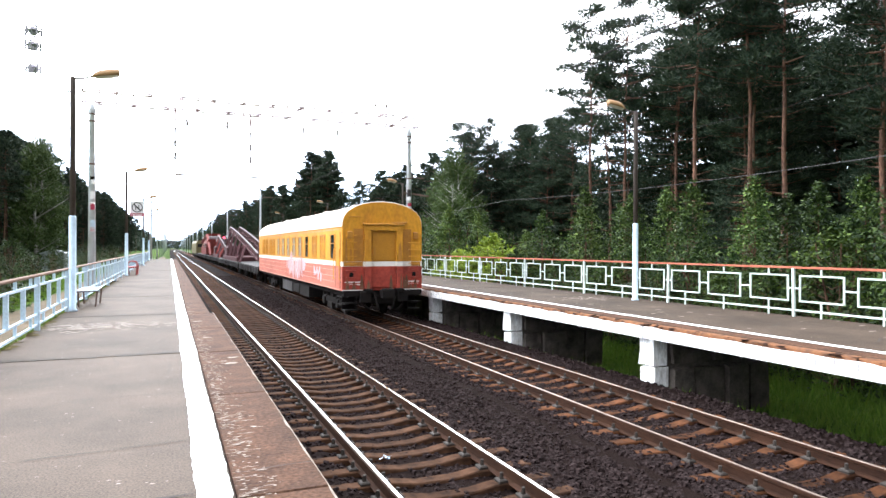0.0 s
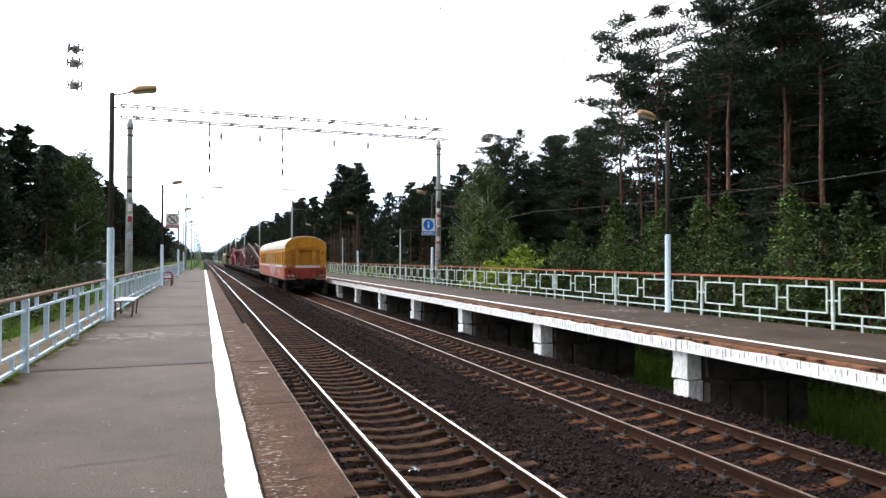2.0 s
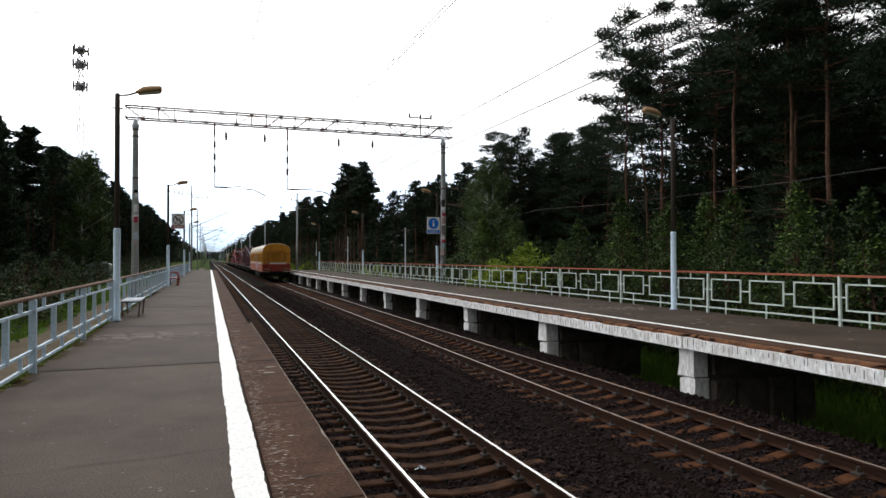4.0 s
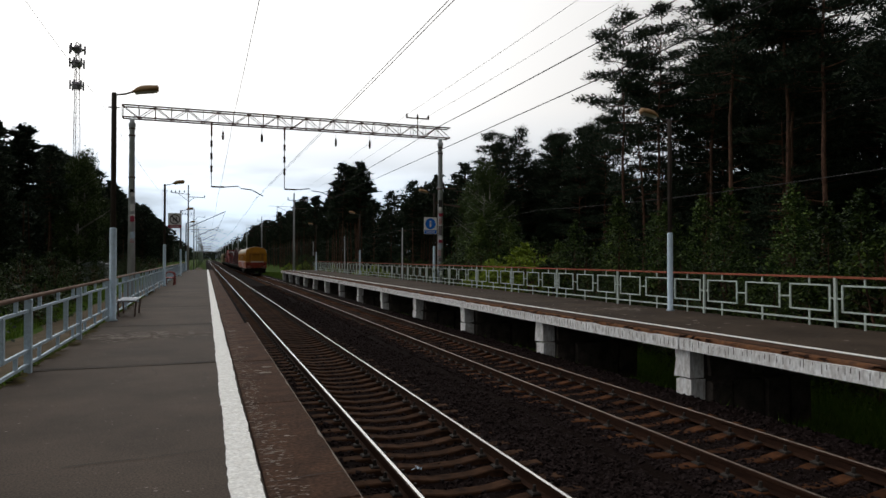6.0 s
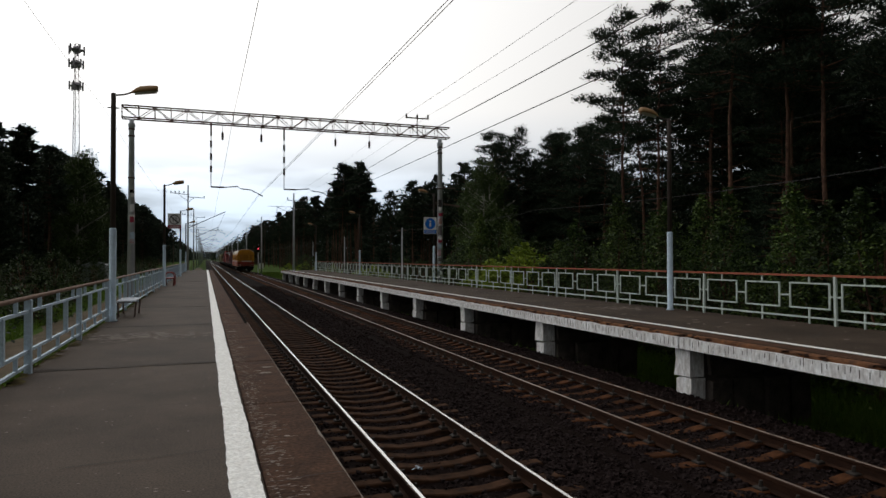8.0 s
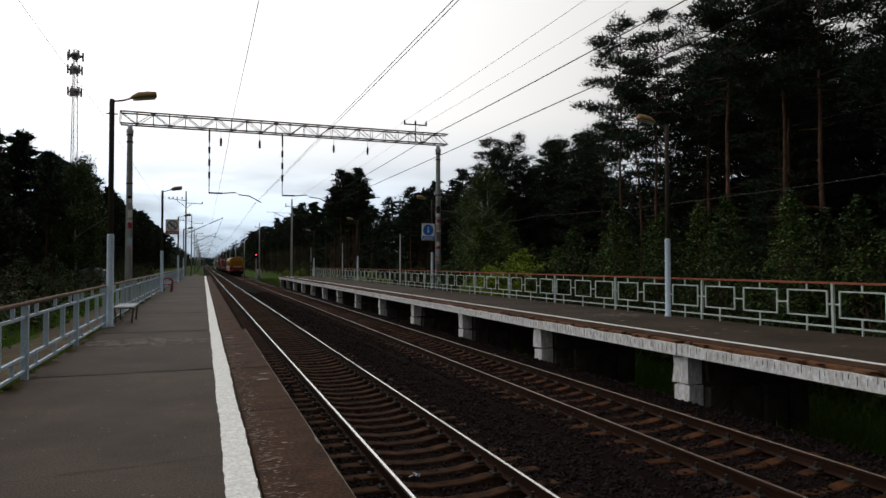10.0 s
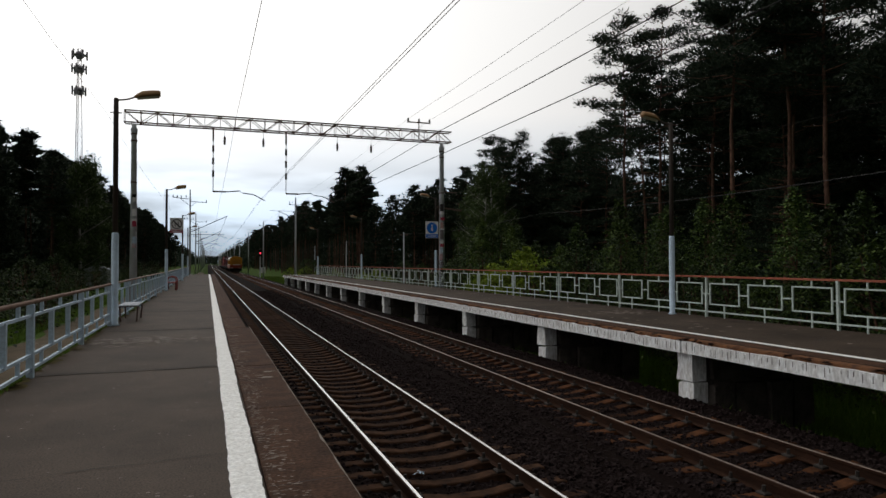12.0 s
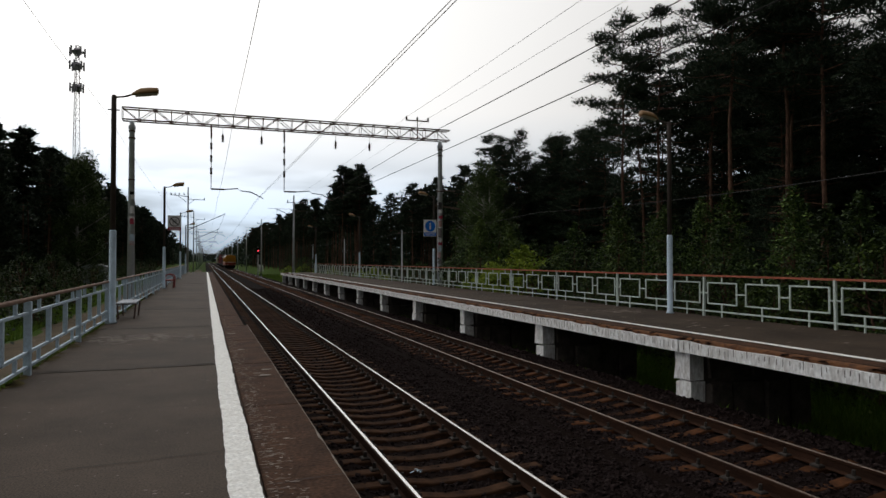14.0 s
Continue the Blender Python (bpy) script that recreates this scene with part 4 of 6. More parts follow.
def portal():
    t = thing("catenary_portal", "lattice steel portal on two concrete poles above the tracks", "portal", at=pose(0, PORTAL_Y, 0))
    for x, z0 in ((-4.0, -0.3), (14.8, -0.9)):
        pole = part("pole", Geo().spun([(0.215, z0), (0.145, 10.2), (0.19, 10.25), (0.19, 10.45), (0.13, 10.5), (0.13, 10.72)], 16, (x, 0, 0)), M["pole_concrete"], t, "tapered grey concrete pole", True)
        for z in (7.3, 9.7, 10.1):
            part("band", Geo().spun([(0.18, z), (0.195, z + 0.03), (0.18, z + 0.08)], 14, (x, 0, 0)), M["steel_dark"], pole)
    g = Geo()
    lattice_beam(g, -4.5, 15.4, 0, 10.76, 11.44, 0.6, 0.85)
    part("beam", g, M["steel_dark"], t, "brown lattice beam")
    for x in (0.3, 4.56):
        g = Geo()
        g.tube((x, 0, 10.8), (x, 0, 6.95), 0.024, n=8).tube((x, 0, 10.8), (x, 0, 10.0), 0.055, n=8)
        h = part("hanger", g, M["steel_dark"], t, "steel hanger below the beam")
        g = Geo()
        for z in (9.75, 9.0, 8.25):
            g.spun([(0.03, z - 0.42), (0.075, z - 0.38), (0.06, z - 0.2), (0.075, z - 0.04), (0.03, z)], 8, (x, 0, 0))
        part("insulator", g, M["insulator"], h, "dark insulator string")
        g = Geo().tube((x, 0, 6.97), (x + 0.75, 0, 6.97), 0.05, n=8).tube((x + 0.75, 0, 6.97), (x + 1.55, 0, 7.05), 0.035, n=6)
        g.polyline([(x + 1.7, 0, 6.92), (x + 2.3, 0, 6.86), (x + 3.0, 0, 6.5)], 0.034, 6)
        g.tube((x + 1.5, 0, 7.05), (x + 1.7, 0, 6.92), 0.015, n=6)
        part("steady_arm", g, M["steel_dark"], h, "steady arm for the contact wire")
    g = Geo()
    for x in (0.95, 3.2, 7.75, 9.95):
        g = Geo()
        g.tube((x, 0, 10.72), (x, 0, 10.3), 0.014, n=5)
        g.spun([(0.03, 9.80), (0.085, 9.84), (0.05, 9.95), (0.10, 10.0), (0.055, 10.1), (0.085, 10.16), (0.03, 10.32)], 10, (x, 0, 0))
        part("insulator", g, M["insulator"], t, "short hanging insulator")
    g = Geo().tube((13.2, 0, 10.8), (13.2, 0, 12.15), 0.035, n=6).box(12.4, 14.0, -0.03, 0.03, 11.95, 12.03)
    part("wire_bracket", g, M["steel_dark"], t, "upright bracket for the line wires")
    for x in (12.45, 13.2, 13.95):
        part("pin_insulator", Geo().spun([(0.03, 12.02), (0.07, 12.06), (0.06, 12.2), (0.03, 12.26)], 8, (x, 0, 0)), M["insulator"], t)
    part("side_bracket", Geo().beam((14.6, 0, 7.45), (15.9, 0, 7.40), 0.06, 0.06), M["steel_dark"], t, "side bracket on the pole")
    part("cable_bracket", Geo().beam((14.4, 0, 6.4), (16.2, 0, 6.2), 0.1, 0.1), M["steel_dark"], t, "side bracket on the pole")
    # painted notices and scribbles round the pole foot
    r = wear(3)
    bills = ((14.8, 6.35, 0.5, "wagon_grey"), (14.8, 6.0, 0.25, "sign_white"), (14.8, 5.6, 0.22, "sign_red"), (14.8, 5.15, 0.4, "graffiti"), (14.8, 4.95, 0.12, "sign_white"), (14.8, 4.55, 0.6, "crane_grey"), (14.8, 4.05, 0.25, "sign_white"),
             (14.8, 3.85, 0.24, "sign_red"), (14.8, 3.5, 0.3, "pale_blue"), (14.8, 3.05, 0.4, "graffiti"), (14.8, 2.6, 0.25, "crane_grey"), (14.8, 2.1, 0.5, "wagon_grey"),
             (-4.0, 6.55, 0.2, "under"), (-4.0, 6.35, 0.25, "sign_white"), (-4.0, 5.6, 0.4, "sign_white"), (-4.0, 5.15, 0.14, "sign_white"), (-4.0, 4.95, 0.35, "sign_red"), (-4.0, 3.95, 0.5, "pale_blue"), (-4.0, 3.7, 0.25, "graffiti"))
    for x, z, hgt, mat in bills:
        a0 = r.uniform(3.5, 4.0) if x > 0 else r.uniform(4.2, 4.7)
        a1 = a0 + r.uniform(1.2, 1.9)
        vs = []
        for q in (0, 1):
            zz = z + (q - 0.5) * hgt
            rad = 0.2205 - 0.00622 * (zz + (0.9 if x > 0 else 0.3)) * (1.0 if x > 0 else 1.06)
            vs += [(x + rad * math.cos(a0 + (a1 - a0) * k / 5), rad * math.sin(a0 + (a1 - a0) * k / 5), zz + r.uniform(-0.02, 0.02)) for k in range(6)]
        part("notice", Geo().add(vs, [(k, k + 1, k + 7, k + 6) for k in range(5)]), M[mat], t, "pasted or sprayed patch")
    return t


portal()


def far_portal_poles():
    """Concrete poles with brackets that carry the wires onwards."""
    for side, x, y0, top in ((1, 11.2, 90.0, 12.2), (-1, -2.6, 111.0, 15.0)):
        t = thing("catenary_pole", "grey concrete pole with steel bracket for the overhead wires", "pole", "poles along the line", at=pose(x, y0, -0.8))
        part("pole", Geo().spun([(0.165, 0), (0.095, top), (0.08, top + 0.1)], 10), M["pole_concrete"], t, "", True)
        s = -side
        if side > 0:
            part("bracket", Geo().beam((0, 0, 9.4), (s * 2.3, 0, 10.4), 0.07, 0.07).beam((s * 2.2, 0, 10.3), (s * 2.2, 0, 9.2), 0.05, 0.05).beam((0, 0, 10.4), (s * 3.4, 0, 10.45), 0.04, 0.04), M["steel_dark"], t, "steel bracket")
        else:
            part("bracket", Geo().beam((0, 0, 8.3), (s * 5.6, 0, 11.0), 0.1, 0.1).beam((0, 0, 8.0), (s * 5.2, 0, 8.0), 0.06, 0.06).beam((s * 4.4, 0, 8.0), (s * 5.5, 0, 10.9), 0.04, 0.04)
                 .beam((s * 4.0, 0, 8.0), (s * 5.6, 0, 7.4), 0.05, 0.05), M["steel_dark"], t, "steel bracket")
        if side > 0:
            part("crossarm", Geo().beam((-0.9, 0, top - 0.9), (1.9, 0, top - 0.9), 0.08, 0.08).beam((0, 0, top - 2.0), (1.6, 0, top - 2.0), 0.07, 0.07), M["steel_dark"], t)
            for q in (1.8, -0.8):
                part("pin_insulator", Geo().tube((q, 0, top - 0.9), (q, 0, top - 0.5), 0.06, n=6), M["insulator"], t)
        else:
            part("crossarm", Geo().beam((-2.6, 0, top - 1.2), (0.2, 0, top - 1.45), 0.09, 0.09).beam((-1.5, 0, top - 1.3), (0, 0, top - 2.5), 0.06, 0.06).beam((0, 0, top - 1.8), (2.5, 0, top - 1.9), 0.09, 0.09)
                 .beam((0, 0, top - 2.7), (0.9, 0, top - 1.9), 0.06, 0.06), M["steel_dark"], t, "long steel crossarm")
            for q in (-2.5, -1.9, -1.3, -0.6, 2.4):
                part("pin_insulator", Geo().spun([(0.03, 0), (0.09, 0.08), (0.07, 0.3), (0.03, 0.38)], 7, (q, 0, top - 1.22 if q < 0 else top - 1.9)), M["insulator"], t)
        y = y0 + 54
        while y < 760:
            copy_thing(t, pose(x, y, -0.8))
            y += 54


far_portal_poles()


def wires():
    def line(name, x, z, sag, r, label, y0=-60.0, spans=14, first=PORTAL_Y - 55.0, length=55.0, dx=0.0, mat="wire"):
        g = Geo()
        pts = []
        for s in range(spans):
            for k in range(8):
                u = k / 8
                y = first - length + (s + u) * length
                pts.append((x + dx * (2 * abs((s + u) % 2 - 1) - 1), y, z - sag * 4 * u * (1 - u)))
        g.polyline(pts, r, 5)
        t = new(name, g.mesh(name, M[mat]))
        return tagged(t, label, "wire", "overhead wires")
    for x, d, w in ((3.16, -0.27, 0.0065), (3.23, -0.27, 0.0065), (7.48, -0.22, 0.012)):
        line("contact_wire", x, 6.40, 0.04, w, "thin copper contact wire over the track", dx=d)
    line("messenger_wire", 1.58, 11.4, 0.45, 0.013, "slack carrying wire above the contact wire")
    line("feeder_wire", 14.6, 11.5, 0.25, 0.024, "thick dark feeder cable on the poles")
    for x in (12.45, 13.95):
        line("line_wire", x, 12.2, 0.28, 0.008, "thin line wire on pin insulators")
    line("line_wire", -5.4, 11.2, 0.4, 0.009, "thin line wire on pin insulators")
    line("cable", 17.6, 5.42, 0.3, 0.011, "grey cable on thin posts in front of the wood", first=5.1, length=27.7, mat="wagon_grey")
    line("cable", 18.3, 7.5, 0.22, 0.008, "thin dark cable in front of the wood", first=5.1, length=27.7)


wires()


# ---- trees ----
def tuft_cloud(centres, size, per, r, flat=0.6, long=1.0, up=0.0, wide=0.45):
    """Small bent leaves or needle sprays round given points: two triangles each."""
    c = np.repeat(np.asarray(centres, float), per, axis=0)
    n = len(c)
    c = c + r.normal(0, size, (n, 3)) * np.array([1, 1, flat])
    d = r.normal(0, 1, (n, 3)) + np.array([0, 0, up])
    d /= np.linalg.norm(d, axis=1)[:, None]
    e = np.cross(d, r.normal(0, 1, (n, 3)))
    e /= np.linalg.norm(e, axis=1)[:, None] + 1e-6
    s = size * (0.35 + 0.5 * r.rand(n))[:, None]
    a, b = c - d * s * long, c + d * s * long
    m = c + e * s * wide
    k = c - e * s * wide
    vs = np.stack([a, m, b, k], 1).reshape(-1, 3)
    fs = np.arange(4 * n).reshape(-1, 4)
    return vs, fs


def array_mesh(name, vs, fs, mat):
    me = bpy.data.meshes.new(name)
    me.from_pydata(np.asarray(vs).tolist(), [], np.asarray(fs).tolist())
    me.materials.append(mat)
    return me


def sprays(centres, outward, per, r, wide_pad, flat, length, width, lift):
    """Needle sprays in flat pads: one slim triangle each, pointing outwards and up."""
    c = np.repeat(np.asarray(centres, float), per, axis=0)
    o = np.repeat(np.asarray(outward, float), per, axis=0)
    n = len(c)
    off = r.normal(0, 1, (n, 3)) * np.array([wide_pad, wide_pad, flat])
    c = c + off
    d = o * 0.5 + off * np.array([1.0, 1.0, 0.6]) / wide_pad * 0.5 + r.normal(0, 0.55, (n, 3)) + np.array([0, 0, lift])
    d /= np.linalg.norm(d, axis=1)[:, None] + 1e-6
    e = np.cross(d, r.normal(0, 1, (n, 3)))
    e /= np.linalg.norm(e, axis=1)[:, None] + 1e-6
    ln = (length * (0.6 + 0.8 * r.rand(n)))[:, None]
    w = (width * (0.6 + 0.8 * r.rand(n)))[:, None]
    vs = np.stack([c - d * ln * 0.35, c + d * ln * 0.3 + e * w, c + d * ln * 0.65 - e * w * 0.6], 1).reshape(-1, 3)
    return vs, np.arange(3 * n).reshape(-1, 3)


def pine(seed, height, label, crown_from=0.5, spread=3.0, per=26, lean=0.0, length=0.31, width=0.044, dense=1.0):
    """A tall pine: bare reddish trunk, whorls of uneven boughs that carry flat pads of needles."""
    r = np.random.RandomState(seed)
    t = thing("pine_tree", label, "tree", "pines of the wood")
    g = Geo()
    pts = [Vector((0, 0, -0.3))]
    for i in range(1, 9):
        h = height * i / 8
        pts.append(Vector((lean * (h / height) ** 1.5 + 0.08 * r.normal(), 0.08 * r.normal(), h)))
    base = 0.0074 * height
    for i, (a, b) in enumerate(zip(pts, pts[1:])):
        g.tube(a, b, base * (1 - i / 8.6), base * (1 - (i + 1) / 8.6), 9, False)
    for i in range(9):   # dead stubs
        h = height * r.uniform(0.25, 0.6)
        a = r.uniform(0, 6.28)
        k = lean * (h / height) ** 1.5
        g.tube((k, 0, h), (k + math.cos(a) * 0.9, math.sin(a) * 0.9, h + r.uniform(-0.2, 0.3)), 0.03, 0.01, 5, False)
    centres, out = [], []
    z = height * crown_from
    while z < height - 0.3:
        u = (z / height - crown_from) / (1 - crown_from)
        reach = spread * (1.0 - u) ** 0.62 * (0.62 + 0.38 * min(1.0, u / 0.25)) + 0.25
        for q in range(max(2, int(round((3.6 if u > 0.2 else 2.6) * dense + r.uniform(-1, 1))))):
            a = r.uniform(0, 6.28)
            ln = reach * r.uniform(0.45, 1.15)
            k = lean * (z / height) ** 1.5
            rise = ln * (r.uniform(-0.12, 0.22) + 0.35 * u)
            s0 = Vector((k, 0, z + r.uniform(-0.15, 0.15)))
            e = s0 + Vector((math.cos(a) * ln, math.sin(a) * ln, rise))
            mid = s0.lerp(e, 0.55) - Vector((0, 0, 0.06 * ln))
            g.tube(s0, mid, 0.024 + 0.010 * ln, 0.020, 4, False).tube(mid, e, 0.020, 0.008, 3, False)
            side = Vector((-math.sin(a), math.cos(a), 0))
            m = max(2, int(ln * 2.3))
            for b in range(m):
                f = 0.42 + 0.58 * (b + r.uniform(0.2, 0.8)) / m
                wing = (1.15 - f) * ln * 0.55 + 0.12
                for sg in (-1, 1):
                    p = s0.lerp(e, f) + side * (sg * wing * r.uniform(0.2, 1.0)) + Vector((0, 0, 0.10 + r.normal(0, 0.05)))
                    centres.append(tuple(p))
                    out.append((math.cos(a), math.sin(a), 0.1))
            centres.append(tuple(e))
            out.append((math.cos(a), math.sin(a), 0.3))
        z += r.uniform(0.42, 0.72)
    for k in range(4):
        centres.append((lean + r.normal(0, 0.1), r.normal(0, 0.1), height - 0.28 * k))
        out.append((0, 0, 1))
    part("trunk", g, M["bark_pine"], t, "reddish bare trunk", True)
    vs, fs = sprays(centres, out, per, r, 0.26, 0.085, length, width, 0.35)
    part("crown", array_mesh("crown", vs, fs, M["needles"]), None, t, "dark green needle crown")
    return t


def bushy(seed, height, width, label, mat, bark, name="young_tree", category="tree", conical=True, per=52, leaf=0.068, group="young trees along the fence"):
    """A leafy young tree or bush: limbs that end in clumps of small leaves, with dark gaps between them."""
    r = np.random.RandomState(seed)
    t = thing(name, label, category, group)
    g = Geo()
    stems = 1 if conical else 5
    for i in range(stems):
        a = r.uniform(0, 6.28)
        o = 0 if stems == 1 else 0.3 * width
        g.tube((0.1 * i, 0, -0.2), (o * math.cos(a), o * math.sin(a), height * 0.92), 0.04 + 0.005 * height, 0.010, 6, False)
    pts, size = [], []
    n = int(height * width * (9.0 if conical else 10.5))
    for i in range(n):
        u = (i + r.rand()) / n
        u = u ** (1.15 if conical else 0.9)
        rad = width * (0.92 * (1 - u) ** 0.8 + 0.05 if conical else math.sqrt(max(0.05, 1 - (2 * u - 0.85) ** 2)))
        a = i * 2.4 + r.uniform(-0.5, 0.5)
        q = rad * r.uniform(0.45, 1.12)
        z = 0.1 + (height - 0.25) * u + (0.22 * q if conical else 0.0)
        pts.append((q * math.cos(a), q * math.sin(a), z))
        size.append(0.10 + 0.16 * (1 - u) * r.uniform(0.7, 1.3))
        if i % 2:
            g.tube((0, 0, max(0.1, z - 0.5 * q)), (q * math.cos(a), q * math.sin(a), z), 0.014, 0.005, 3, False)
    for k in range(5):
        pts.append((r.normal(0, 0.05), r.normal(0, 0.05), height * (0.92 + 0.025 * k)))
        size.append(0.06)
    part("trunk", g, M[bark], t, "thin stem with twigs", True)
    c = np.repeat(np.array(pts), per, axis=0)
    sz = np.repeat(np.array(size), per)[:, None]
    m = len(c)
    c = c + r.normal(0, 1, (m, 3)) * sz * np.array([1.15, 1.15, 0.7])
    nrm = r.normal(0, 0.55, (m, 3)) + np.array([0, 0, 0.8])   # leaves lie mostly level
    d = np.cross(nrm, r.normal(0, 1, (m, 3)))
    d /= np.linalg.norm(d, axis=1)[:, None] + 1e-6
    e = np.cross(nrm, d)
    e /= np.linalg.norm(e, axis=1)[:, None] + 1e-6
    s = (leaf * (0.6 + 0.7 * r.rand(m)))[:, None]
    vs = np.stack([c - d * s, c + e * s * 0.55, c + d * s, c - e * s * 0.55], 1).reshape(-1, 3)
    part("crown", array_mesh("crown", vs, np.arange(4 * m).reshape(-1, 4), M[mat]), None, t, "leafy clumps")
    return t


def birch(seed, height, width, label):
    r = np.random.RandomState(seed)
    t = thing("birch_tree", label, "tree", "birches at the wood's edge")
    g = Geo()
    g.tube((0, 0, -0.3), (0.2, 0.1, height * 0.5), 0.16, 0.1, 8, False).tube((0.2, 0.1, height * 0.5), (0.1, 0.2, height * 0.97), 0.1, 0.02, 7, False)
    pts = []
    for i in range(int(height * 5)):
        u = r.uniform(0.12, 1.0)
        a = r.uniform(0, 6.28)
        rad = width * (0.25 + 1.1 * math.sin(math.pi * min(1, u * 0.92 + 0.06)) ** 0.8) * r.uniform(0.6, 1.0)
        z = height * u
        e = (rad * math.cos(a), rad * math.sin(a), z + 0.25 * rad)
        g.tube((0.15, 0.1, z - 0.5 * rad if z > 1 else z), e, 0.03, 0.008, 4, False)
        for k in range(21):   # hanging twigs
            f = 0.4 + 0.6 * r.rand()
            pts.append((e[0] * f + r.normal(0, 0.15), e[1] * f + r.normal(0, 0.15), z - 0.35 * rad * (1 - f) - r.uniform(0, 1.0)))
    part("trunk", g, M["bark_birch"], t, "white birch trunk", True)
    vs, fs = tuft_cloud(pts, 0.2, 13, r, 1.3, 0.8, 0.0)
    part("crown", array_mesh("crown", vs, fs, M["birch_leaf"]), None, t, "hanging light green leaves")
    return t


def woods():
    r = wear(77)
    tall, dense_ = "tall pine with reddish bare trunk and dark ragged crown", "dense dark pine with low branches"
    kinds = [pine(11, 21, tall, 0.54, 3.5, dense=0.9), pine(12, 19, tall, 0.44, 3.8, lean=0.8, dense=0.9), pine(13, 22, tall, 0.56, 3.5, lean=-0.5, dense=0.9), pine(14, 18, dense_, 0.2, 3.4, 22), pine(15, 17, dense_, 0.12, 3.6, 22),
             pine(16, 19, tall, 0.52, 3.2, 9, 0, 0.60, 0.13, 0.85), pine(17, 17, dense_, 0.1, 3.7, 8, 0, 0.60, 0.13, 0.65), pine(18, 20, tall, 0.56, 3.2, 9, 0.5, 0.60, 0.13, 0.85)]
    spots = [(0, 25.5, 36.0, 0, 0.95), (2, 26.0, 27.2, 1.0, 1.0), (0, 27.5, 23.0, 2, 1.05), (1, 28.5, 18.6, 3.0, 1.08), (2, 27.0, 24.6, 4.0, 1.0), (2, 28.6, 36.5, 3.3, 0.95), (1, 30.0, 40.0, 1.1, 1.0), (3, 30.0, 60.0, 0.4, 0.95), (4, 31.0, 55.0, 2.0, 0.92), (3, 29.5, 64.0, 3.1, 0.90), (4, 32.0, 51.0, 1.0, 0.92), (3, 31.5, 47.0, 5.0, 0.87), (4, 33.5, 57.5, 4.1, 0.97), (3, 34.0, 53.0, 2.6, 0.92)]
    first = [False] * 8
    full = (21, 19, 22, 18, 17, 19, 17, 20)

    def put(k, x, y, turn, scale):
        m = pose(x, y, -1.0 if x > 0 else -0.3, 0, 0, math.degrees(turn))
        if not first[k]:
            kinds[k].matrix_basis = m
            kinds[k].scale = (scale,) * 3
            first[k] = True
        else:
            c = copy_thing(kinds[k], m)
            c.scale = (scale,) * 3
    for s in spots:
        put(*s)
    # right-hand wood: near rows, the lower stretch, then the long rows
    near = wear(177)
    for i in range(44):
        y = 6 + i * 1.0 + near.uniform(-1, 1)
        x = near.uniform(30, 43)
        k, turn, size = near.choice((0, 1, 2, 3, 4) if y > 22 else (0, 1, 2, 4)), near.uniform(0, 6.28), near.uniform(0.92, 1.08)
        if 0.76 < x / (y + 0.1) < 2.6 and not (x > 1.45 * y and i % 2):
            put(k, x, y, turn, size)
    for i in range(14):
        put(near.choice((3, 4, 1)), near.uniform(25.5, 34), 50 + i * 1.1 + near.uniform(-1, 1), near.uniform(0, 6.28), near.uniform(0.76, 0.88))
    r = wear(78)
    def put_high(k, x, y, height):
        put(k, x, y, r.uniform(0, 6.28), height / full[k])
    for i in range(36):
        put_high(r.choice((5, 7, 7, 6)), r.uniform(25, 40), 66 + i * 1.2, r.uniform(11.5, 14.0))
    for i in range(86):
        y = 113 + 330 * (i / 86) ** 1.3 + r.uniform(-2, 2)
        put_high(r.choice((5, 7, 7, 5)), r.uniform(23.0, max(26.5, min(34, 0.228 * y))), y, r.uniform(17.5, 21.0))
    # left-hand wood, lower at its edge
    for i in range(120):
        y = 47 + 330 * (i / 120) ** 1.35 + r.uniform(-2, 2)
        x = r.uniform(15, 27)
        put_high(r.choice((3, 4, 6)) if y < 75 else r.choice((5, 6, 6, 7)), -x, y, (16.8 + 2.6 * min(1.0, max(0.0, y - 70) / 120)) * (x / 18) ** 0.75 * r.uniform(0.86, 1.0) * min(1.0, y / 62))
    young = [bushy(31, 6.3, 1.75, "young fresh-green tree with a pointed ragged crown", "mid_leaf", "bark_pine"), bushy(32, 5.4, 1.7, "young green tree with a pointed ragged crown", "spruce", "bark_pine"),
             bushy(33, 4.4, 2.2, "broad leafy green bush", "spruce", "bark_pine", "bush", "bush", False, group="bushes along the fence")]
    young.append(bushy(34, 4.2, 2.2, "broad light green bush behind the railing", "light_leaf", "bark_pine", "bush", "bush", False, group="bushes along the fence"))
    young.append(bushy(35, 1.7, 1.2, "low dark green bush in the grass", "spruce", "bark_pine", "bush", "bush", False, 24, 0.085, "low bushes beside the platform"))
    young.append(bushy(36, 6.3, 1.9, "light green young tree behind the railing", "fresh_leaf", "bark_pine"))
    done = [False] * 6

    def put_young(k, x, y, s):
        m = pose(x, y, -1.0 if x > 0 else -0.2, 0, 0, r.uniform(0, 360))
        if not done[k]:
            young[k].matrix_basis, young[k].scale, done[k] = m, (s,) * 3, True
            young[k].scale = (s,) * 3
        else:
            c = copy_thing(young[k], m)
            c.scale = (s,) * 3
